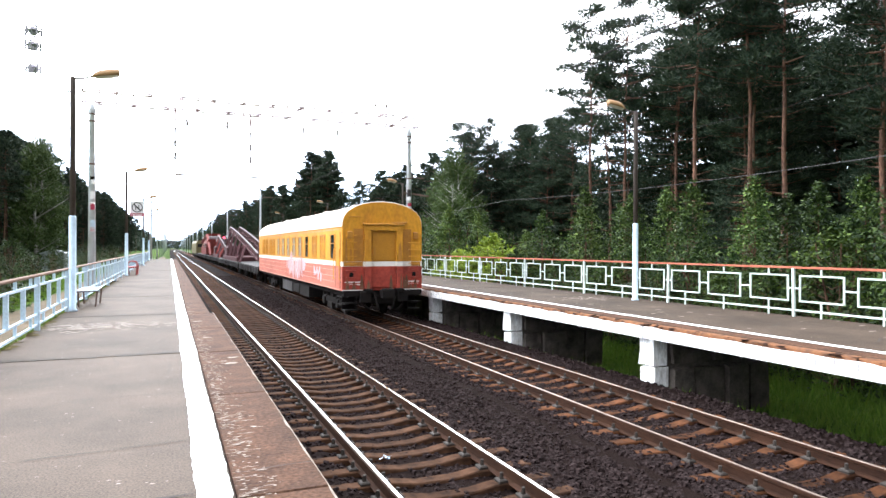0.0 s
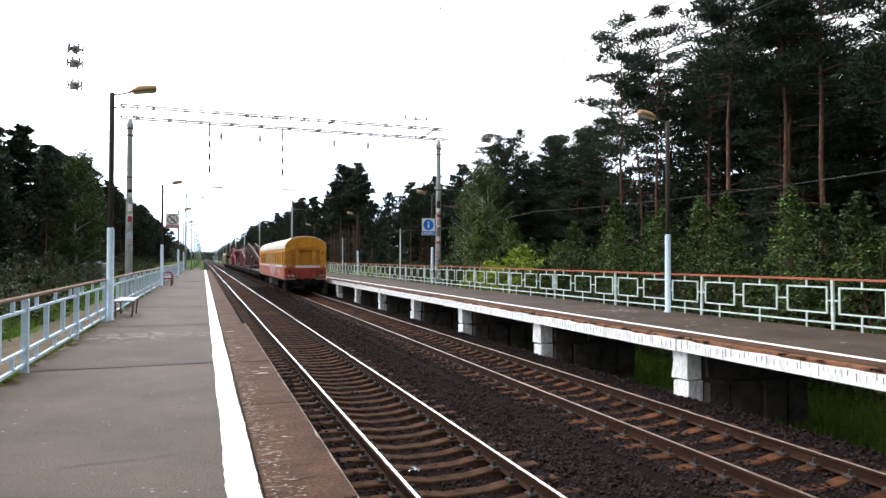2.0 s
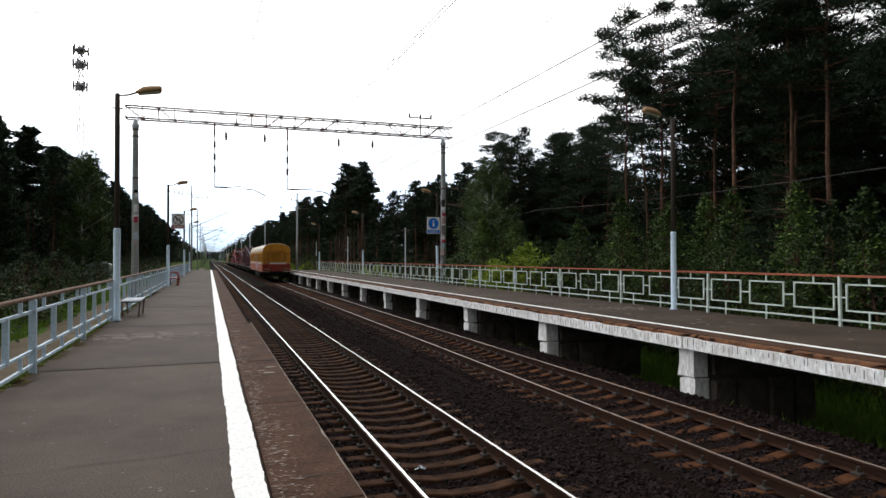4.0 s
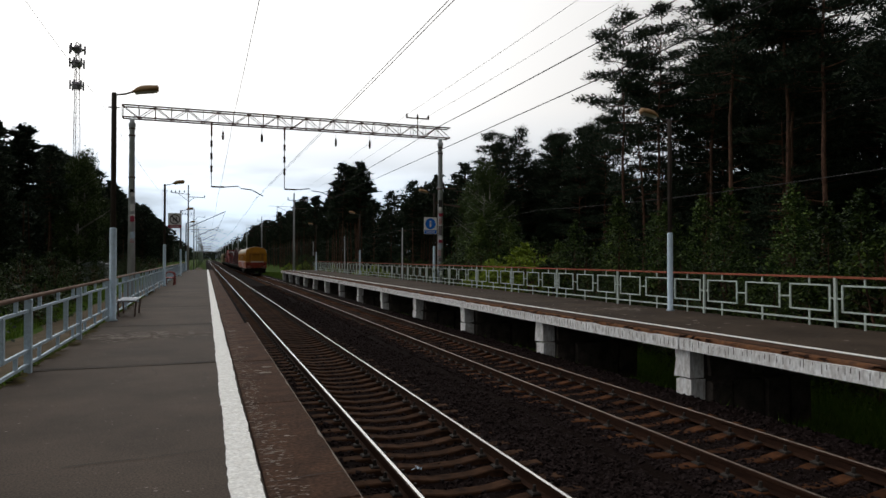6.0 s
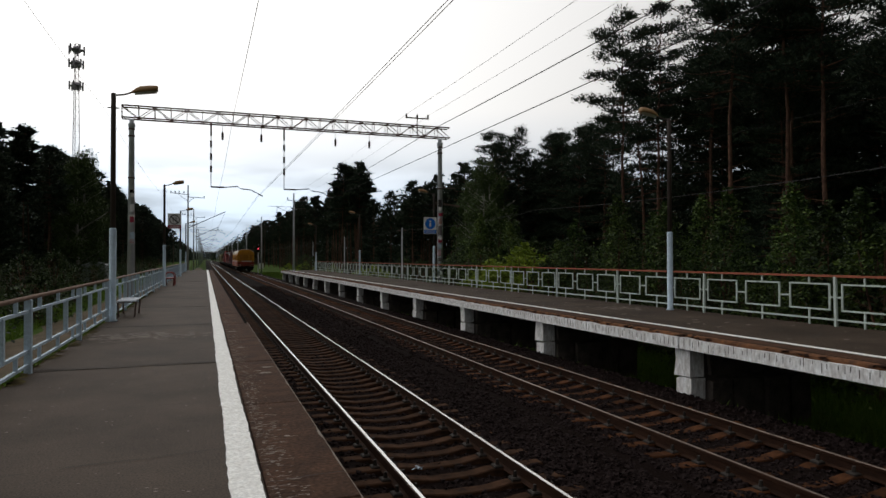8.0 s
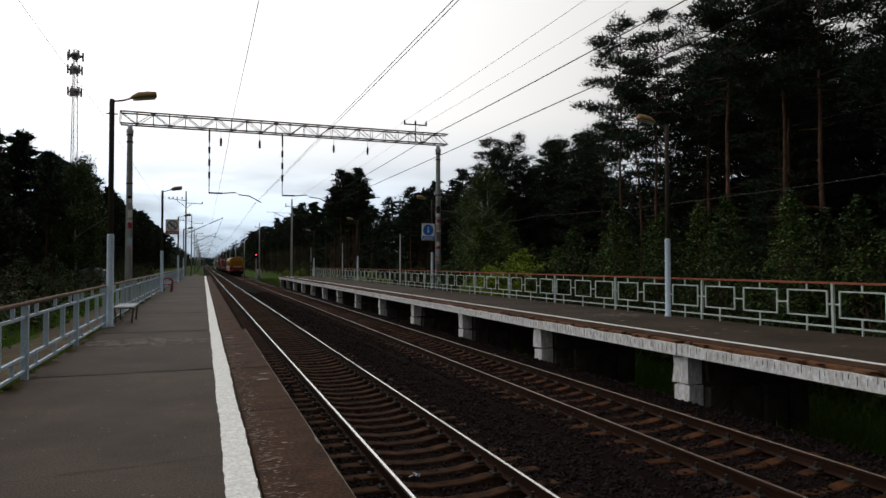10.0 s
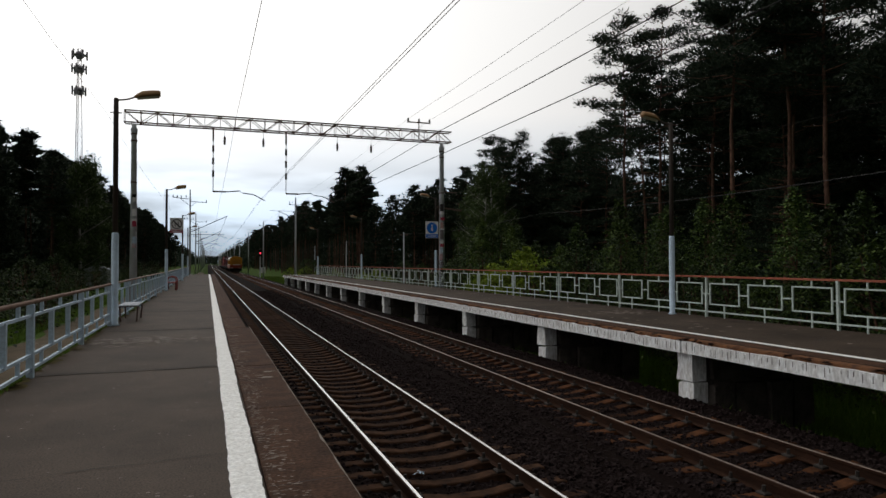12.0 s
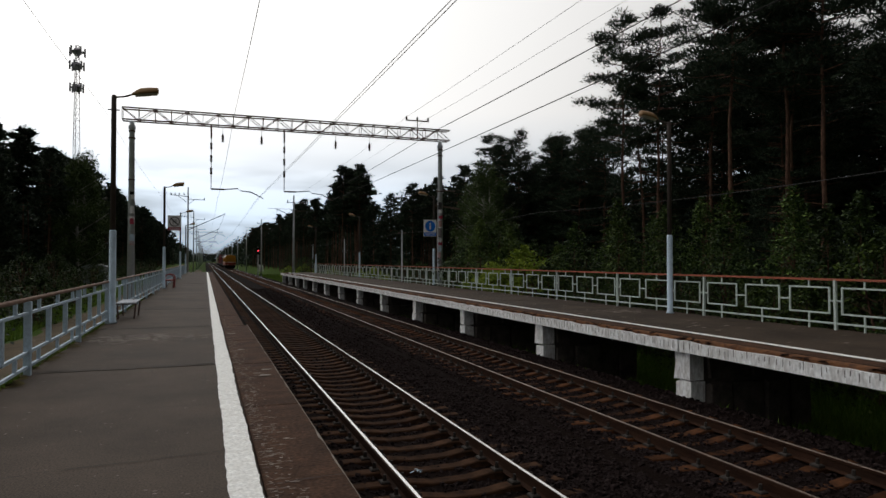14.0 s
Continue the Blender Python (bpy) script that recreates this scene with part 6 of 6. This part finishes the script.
def boom_crane(label, length, rise, tint):
    """A crane with its long boom lowered over the wagons behind it."""
    c = thing("railway_crane", label, "crane", "cranes on the train")
    a, b = 0.0, length
    boom = part("boom", Geo(), M["crane_purple"], c, "maroon lattice boom")
    g = Geo()

    def arch(u):   # the boom bends over at its head
        return 1.6 + (rise - 2.15) * (1 - (1 - min(u, 0.93)) ** 1.2) - 9.0 * max(0.0, u - 0.93)
    n = 14
    for s in (-0.55, 0.55):
        rail = Geo()
        for i in range(n):
            u, v = i / n, (i + 1) / n
            ya, yb, za, zb = a + (b - a) * u, a + (b - a) * v, arch(u), arch(v)
            rail.beam((s, ya, za + 0.62), (s, yb, zb + 0.62), 0.10, 0.10)
            g.beam((s, ya, za), (s, yb, zb), 0.11, 0.12).beam((s, ya, za + 0.5), (s, yb, zb + 0.5), 0.09, 0.10)
            g.beam((s, ya, za), (s, yb, zb + 0.5), 0.06, 0.06).beam((s, ya, za), (s, ya, za + 0.5), 0.05, 0.05)
            g.beam((-0.55, ya, za + 0.5), (0.55, yb, zb + 0.5), 0.05, 0.05)
        part("boom_rail", rail, M["crane_grey"], c, "pale rail on the boom")
    boom.data = g.mesh("boom", M["crane_purple"])
    for k, u in enumerate((0.30, 0.45, 0.60, 0.74, 0.88)):
        y, z = a + (b - a) * u, arch(u) - 0.15
        for s in (-1, 1):
            part("strut", Geo().beam((s * 1.3, y - 1.2, 1.32), (s * 0.6, y + 0.5, z + 0.3), 0.15, 0.15).beam((s * 1.3, y + 1.9, 1.32), (s * 0.6, y + 0.5, z + 0.3), 0.15, 0.15), M["crane_purple" if k % 2 else tint], c, "maroon raking strut")
    part("frame", Geo().box(-1.35, 1.35, a + 0.35 * length, b - 1, 1.32, 1.75, 0.05), M["crane_purple"], c, "maroon base frame")
    part("winch_house", Geo().box(-1.25, 1.25, b - 6.0, b - 2.4, 1.75, 2.9, 0.25), M["crane_purple"], c, "maroon winch house")
    part("pulley_head", Geo().box(-0.7, 0.7, b - 0.8, b + 0.6, rise - 1.2, rise - 0.45, 0.15), M["crane_grey"], c)
    return c


def red_crane():
    c = thing("railway_crane", "red railway crane with folded boom on flat wagons", "crane", "cranes on the train")
    part("cab", Geo().prism_y([(-1.5, 1.5), (1.5, 1.5), (1.5, 3.3), (1.1, 4.1), (-1.1, 4.1), (-1.5, 3.3)][::-1], 4, 17), M["crane_red"], c, "red crane house")
    part("counterweight", Geo().prism_y([(-1.5, 1.4), (1.5, 1.4), (1.5, 2.8), (0.8, 3.4), (-0.8, 3.4), (-1.5, 2.8)][::-1], 17, 23), M["crane_red"], c)
    for s in (-1, 1):
        part("boom_side", Geo().beam((s * 1.2, 0.0, 2.6), (s * 1.0, 11.0, 5.0), 0.4, 0.3).beam((s * 1.0, 11.0, 5.0), (s * 1.2, 27.0, 3.6), 0.4, 0.3).beam((s * 1.2, 0.0, 2.6), (s * 1.2, -3.0, 1.4), 0.3, 0.3), M["crane_red"], c, "red cranked boom")
        for y in (6, 9, 12):
            part("cab_window", Geo().box(min(s * 1.49, s * 1.52), max(s * 1.49, s * 1.52), y - 0.5, y + 0.6, 2.6, 3.4), M["glass_dark"], c)
    part("cross_tie", Geo().beam((-1.1, 11, 5.0), (1.1, 11, 5.0), 0.4, 0.4), M["crane_red"], c)
    part("pale_cover", Geo().box(-0.9, 0.9, 8, 13, 4.1, 4.7, 0.2), M["crane_grey"], c, "pale grey cover")
    part("turntable", Geo().spun([(1.3, 1.3), (1.3, 1.5), (1.2, 1.52)], 18, (0, 11, 0)), M["under"], c)
    return c


def locomotive():
    c = thing("locomotive", "ochre and dark green locomotive at the head of the train", "locomotive")
    part("body", Geo().prism_y([(-1.5, 1.2), (1.5, 1.2), (1.5, 3.7), (1.1, 4.3), (-1.1, 4.3), (-1.5, 3.7)][::-1], 0, 17), M["loco_green"], c, "ochre body")
    part("roof_box", Geo().box(-0.9, 0.9, 3, 13, 4.3, 4.6, 0.1), M["under"], c)
    part("underframe", Geo().box(-1.4, 1.4, 0.1, 16.9, 0.8, 1.2), M["under"], c)
    for s in (-0.7, 0.7):
        part("windscreen", Geo().box(s - 0.5, s + 0.5, -0.02, 0.0, 2.7, 3.5), M["glass_dark"], c)
    for y in (3.5, 13.5):
        bogie(c, y, 0.525, 2.6)
    return c


TRAIN.append((coach(), 0.0))
first_flat = flat_wagon()
TRAIN.append((first_flat, 24.9))
for i in range(1, 8):
    TRAIN.append((copy_thing(first_flat, pose(0, 0, 0)), 24.9 + i * 14.6))
TRAIN.append((boom_crane("maroon railway crane with long lowered pale boom", 29.0, 5.25, "crane_purple"), 33.0))
TRAIN.append((boom_crane("weathered railway crane with shorter lowered boom", 20.0, 4.5, "crane_red"), 63.0))
TRAIN.append((red_crane(), 93.0))
TRAIN.append((locomotive(), 142.6))
TRAIN.append((copy_thing(TRAIN[-1][0], pose(0, 0, 0)), 160.2))


# ---- benches, signs and small things ----
def bench(mat, label):
    b = thing("bench", label, "bench", "platform benches")
    for i in range(5):
        part("seat_slat", Geo().box(-0.24 + i * 0.1, -0.16 + i * 0.1, -0.8, 0.8, 0.43, 0.465, 0.006), M[mat], b)
    for y in (-0.62, 0.62):
        part("leg_frame", Geo().polyline([(-0.2, y, 0.0), (-0.22, y, 0.42), (0.24, y, 0.42), (0.2, y, 0.0)], 0.022, 7), M["steel_dark"], b, "dark bent tube legs")
    return b


bench("bench_wood", "pale blue slatted bench with dark tube legs").matrix_basis = pose(-2.04, 20.6, DECK)
red_bench = bench("bench_red", "red-brown slatted bench with arched red arm rests")
for y in (-0.78, 0.78):   # arched arm rests
    part("arm_rest", Geo().polyline([(-0.26, y, 0.0), (-0.27, y, 0.62), (-0.2, y, 0.74), (0.0, y, 0.79), (0.2, y, 0.74), (0.27, y, 0.62), (0.26, y, 0.0)], 0.03, 8), M["bench_red"], red_bench, "arched red tube arm rest")
red_bench.matrix_basis = pose(-1.99, 42.4, DECK)


def disc(g, x, y, z, r, n=28, r_in=0.0):
    if r_in:
        vs = [(x + q * math.cos(2 * math.pi * i / n), y, z + q * math.sin(2 * math.pi * i / n)) for q in (r_in, r) for i in range(n)]
        return g.add(vs, [(i, (i + 1) % n, n + (i + 1) % n, n + i) for i in range(n)])
    return g.add([(x + r * math.cos(2 * math.pi * i / n), y, z + r * math.sin(2 * math.pi * i / n)) for i in range(n)], [tuple(range(n))])


def warning_sign():
    s = thing("warning_sign", "white warning board with dark ring and red caption band", "sign", at=pose(-2.58, 62.8, 6.0) @ Matrix.Diagonal((1.28, 1.28, 1.28, 1)))
    part("board", Geo().box(-0.44, 0.44, 0.0, 0.03, -0.5, 0.55, 0.0), M["sign_white"], s, "white board")
    part("ring", disc(Geo(), 0, -0.006, 0.12, 0.34, 32, 0.285), M["sign_black"], s, "dark ring")
    g = Geo().add([(-0.24, -0.009, 0.30), (-0.18, -0.009, 0.36), (0.24, -0.009, -0.06), (0.18, -0.009, -0.12)], [(0, 3, 2, 1)])
    part("bar", g, M["sign_black"], s, "slanting dark bar")
    part("symbol", Geo().box(-0.12, -0.07, -0.005, -0.002, -0.04, 0.28).box(0.07, 0.12, -0.005, -0.002, -0.04, 0.28), M["sign_black"], s, "dark plain symbol")
    part("caption_band", Geo().box(-0.43, 0.43, -0.006, -0.001, -0.48, -0.27), M["sign_red"], s, "red caption band")
    part("caption_line", Geo().box(-0.36, 0.36, -0.009, -0.006, -0.36, -0.33).box(-0.3, 0.3, -0.009, -0.006, -0.43, -0.40), M["sign_white"], s, "pale unreadable lettering bars")
    part("bracket", Geo().box(-0.3, 0.40, 0.03, 0.27, 0.2, 0.24), M["steel_dark"], s)
    part("bracket", Geo().box(-0.3, 0.40, 0.03, 0.27, -0.3, -0.26), M["steel_dark"], s)
    return s


warning_sign()


def info_sign():
    s = thing("information_sign", "white information board with blue disc and blue caption band", "sign", at=pose(13.95, 40.95, 4.85))
    part("board", Geo().box(-0.42, 0.42, 0.0, 0.03, -0.52, 0.52), M["sign_white"], s, "white board")
    part("disc", disc(Geo(), 0, -0.006, 0.12, 0.36), M["sign_blue"], s, "blue disc")
    part("symbol", Geo().box(-0.06, 0.06, -0.012, -0.007, -0.08, 0.16).box(-0.055, 0.055, -0.012, -0.007, 0.22, 0.32), M["sign_white"], s, "plain white symbol")
    part("caption_band", Geo().box(-0.42, 0.42, -0.006, -0.001, -0.52, -0.29), M["sign_blue"], s, "blue caption band")
    part("caption_line", Geo().box(-0.34, 0.34, -0.010, -0.007, -0.38, -0.35).box(-0.3, 0.3, -0.010, -0.007, -0.46, -0.43), M["sign_white"], s, "pale unreadable lettering bars")
    part("rim", Geo().box(-0.44, 0.44, -0.004, 0.034, 0.52, 0.55).box(-0.44, 0.44, -0.004, 0.034, -0.55, -0.52).box(-0.44, -0.42, -0.004, 0.034, -0.52, 0.52).box(0.42, 0.44, -0.004, 0.034, -0.52, 0.52), M["sign_white"], s, "white rim")
    part("bracket", Geo().box(0.0, 0.42, 0.03, 0.27, 0.2, 0.24), M["steel_dark"], s)
    part("bracket", Geo().box(0.0, 0.42, 0.03, 0.27, -0.3, -0.26), M["steel_dark"], s)
    return s


info_sign()


def telecom_mast():
    m = thing("telecom_mast", "tall red and white lattice mast with antenna clusters", "mast", at=pose(-33.0, 200.0, -0.5))
    H = 61.5
    seg = 9
    for k in range(seg):
        z0, z1 = H * k / seg, H * (k + 1) / seg
        w0, w1 = 1.5 - 1.0 * k / seg, 1.5 - 1.0 * (k + 1) / seg
        g = Geo()
        cs = [(math.cos(a), math.sin(a)) for a in (0.5, 0.5 + 2.094, 0.5 + 4.189)]
        for i, (cx, cy) in enumerate(cs):
            g.beam((cx * w0, cy * w0, z0), (cx * w1, cy * w1, z1), 0.13, 0.13)
            dx, dy = cs[(i + 1) % 3]
            n = 4
            for j in range(n):
                u, v = j / n, (j + 1) / n
                wa, wb = w0 + (w1 - w0) * u, w0 + (w1 - w0) * v
                za, zb = z0 + (z1 - z0) * u, z0 + (z1 - z0) * v
                g.beam((cx * wa, cy * wa, za), (dx * wb, dy * wb, zb), 0.06, 0.06)
                g.beam((cx * wb, cy * wb, zb), (dx * wb, dy * wb, zb), 0.05, 0.05)
        part("mast_section", g, M["mast_red"] if k % 2 else M["sign_white"], m, "red lattice section" if k % 2 else "white lattice section")
    for z, n, r in ((H - 1.8, 5, 1.9), (H - 5.6, 6, 1.7), (H - 11.6, 6, 1.6)):
        ring = part("antenna_platform", Geo().spun([(r - 0.12, z - 0.06), (r, z - 0.06), (r, z + 0.02), (r - 0.12, z + 0.02)], 12).spun([(0.75, z - 1.0), (0.95, z - 0.4), (0.95, z + 0.5), (0.7, z + 0.9)], 8), M["antenna"], m)
        for i in range(n):
            a = 6.28 * i / n + 0.3
            x, y = r * math.cos(a), r * math.sin(a)
            part("antenna", Geo().box(x - 0.22, x + 0.22, y - 0.15, y + 0.15, z - 1.2, z + 1.2, 0.05), M["antenna"], ring, "grey panel antenna")
    for z in (H - 6.6, H - 12.4):
        g = Geo()
        n = 16
        g.add([(0.7 * math.cos(2 * math.pi * i / n) - 0.3, -1.5, z + 0.7 * math.sin(2 * math.pi * i / n)) for i in range(n)] + [(0.5 * math.cos(2 * math.pi * i / n) - 0.3, -1.0, z + 0.5 * math.sin(2 * math.pi * i / n)) for i in range(n)],
              [tuple(range(n)), tuple(range(2 * n - 1, n - 1, -1))] + [(i, (i + 1) % n, n + (i + 1) % n, n + i) for i in range(n)])
        part("dish", g, M["antenna"], m, "round dish antenna")
    return m


telecom_mast()


def signal_mast():
    s = thing("railway_signal", "railway signal showing red on a grey post", "signal", at=pose(11.05, 151.0, -0.9))
    part("post", Geo().spun([(0.1, 0), (0.08, 6.6)], 8), M["pole_concrete"], s)
    head = part("head", Geo().box(-0.3, 0.3, -0.2, 0.0, 4.9, 6.5, 0.08), M["under"], s, "black signal head")
    for z, mm in ((5.72, "glow"), (5.2, "under"), (6.2, "under")):
        part("lens", disc(Geo(), 0, -0.205, z, 0.17 if mm == "glow" else 0.13), M[mm], head, "lit red lens" if mm == "glow" else "")
        part("visor", Geo().tube((0, -0.2, z + 0.19), (0, -0.45, z + 0.17), 0.05, n=6), M["under"], head)
    return s


signal_mast()


def shed():
    s = thing("shed", "small pale shed with shallow roof among the trees", "shed", at=pose(-13.0, 93.0, -0.3) @ Matrix.Diagonal((0.75, 0.75, 0.85, 1)))
    part("wall", Geo().box(-1.6, 1.6, -2.2, 2.2, 0, 2.5), M["roof_grey"], s, "pale blue-grey wall")
    part("roof", Geo().prism_y([(-1.9, 2.45), (1.9, 2.45), (1.9, 2.6), (0.0, 3.2), (-1.9, 2.6)][::-1], -2.5, 2.5), M["roof_grey"], s, "pale sheet roof")
    part("door", Geo().box(-0.4, 0.5, -2.24, -2.2, 0, 2.0), M["brick_wall"], s)
    return s


shed()


def cable_posts():
    t = thing("cable_post", "thin pale concrete post carrying a cable", "post", "cable posts behind the railing", at=pose(17.75, 60.5, -1.0))
    part("shaft", Geo().spun([(0.075, 0), (0.055, 6.5), (0.04, 6.6)], 8), M["pole_concrete"], t)
    part("crossarm", Geo().box(-0.4, 0.4, -0.04, 0.04, 6.3, 6.4), M["steel_dark"], t)
    for y in (5.1, 88.2, 115.9, 143.6):
        copy_thing(t, pose(17.75, y, -1.0))


cable_posts()


def cabinet():
    c = thing("relay_cabinet", "small white trackside cabinet on a post", "cabinet", at=pose(13.2, 170.0, -0.85))
    part("box", Geo().box(-0.5, 0.5, -0.35, 0.35, 0.9, 2.3, 0.05), M["sign_white"], c)
    part("leg", Geo().box(-0.1, 0.1, -0.1, 0.1, 0, 0.9), M["pole_concrete"], c)


cabinet()


def litter():
    g = Geo()
    r = wear(2)
    for i in range(7):
        a, q = Vector((r.uniform(-0.06, 0.06), r.uniform(-0.05, 0.05), r.uniform(0.0, 0.05))), r.uniform(0.03, 0.06)
        g.add([a + Vector((r.uniform(-q, q), r.uniform(-q, q), r.uniform(0, q))) for k in range(4)], [(0, 1, 2), (0, 2, 3), (1, 2, 3)])
    t = part("plastic_litter", g, M["pale_blue"], at=pose(2.75, 8.6, -0.215))
    tagged(t, "crumpled pale blue plastic litter between the rails", "litter")


litter()


# ---- grass and weeds ----
def blades(name, count, area, z, height, seed, label, power=1.0):
    r = np.random.RandomState(seed)
    x = r.uniform(area[0], area[1], count)
    y = area[2] + (area[3] - area[2]) * r.rand(count) ** power
    h = height * (0.4 + 0.8 * r.rand(count))
    a = r.rand(count) * 6.28
    w = 0.012 + 0.02 * r.rand(count)
    z0 = np.array([z if z is not None else ground_z(u, v) for u, v in zip(x, y)])
    dx, dy = np.cos(a) * w, np.sin(a) * w
    bx, by = r.normal(0, 0.3, count) * h, r.normal(0, 0.3, count) * h
    vs = np.stack([np.stack([x - dx, y - dy, z0], 1), np.stack([x + dx, y + dy, z0], 1), np.stack([x + bx, y + by, z0 + h], 1)], 1).reshape(-1, 3)
    me = array_mesh(name, vs, np.arange(3 * count).reshape(-1, 3), M["grass"])
    return tagged(new(name, me), label, "grass", kind="stuff")


blades("grass", 42000, (10.7, 16.5, 5.0, 30.0), None, 0.20, 1, "rough green grass under the far platform")
blades("grass", 10000, (14.3, 20.0, 6.0, 60.0), None, 0.6, 2, "tall green weeds behind the railing")
blades("grass", 24000, (-12.0, -6.4, 6.0, 60.0), None, 0.3, 3, "green grass and weeds beside the platform")
blades("grass", 12000, (9.8, 17.0, 87.0, 170.0), None, 0.5, 4, "bright grass beyond the platform's end")
blades("moss_tufts", 3500, (-2.55, -2.38, 4.0, 30.0), DECK, 0.05, 5, "low moss and weeds along the platform's edge", 1.6)
blades("grass", 1500, (9.3, 10.2, 8.0, 40.0), -0.5, 0.28, 6, "scattered weeds on the ballast shoulder")


# ---- what moves ----
def motions():
    for v, off in TRAIN:
        walk(v, [(t, pose(TRACKS[1], REAR0 + off + SPEED * t, 0)) for t in (0.0, 3.5, 7.0, 10.5, 14.0)])


motions()
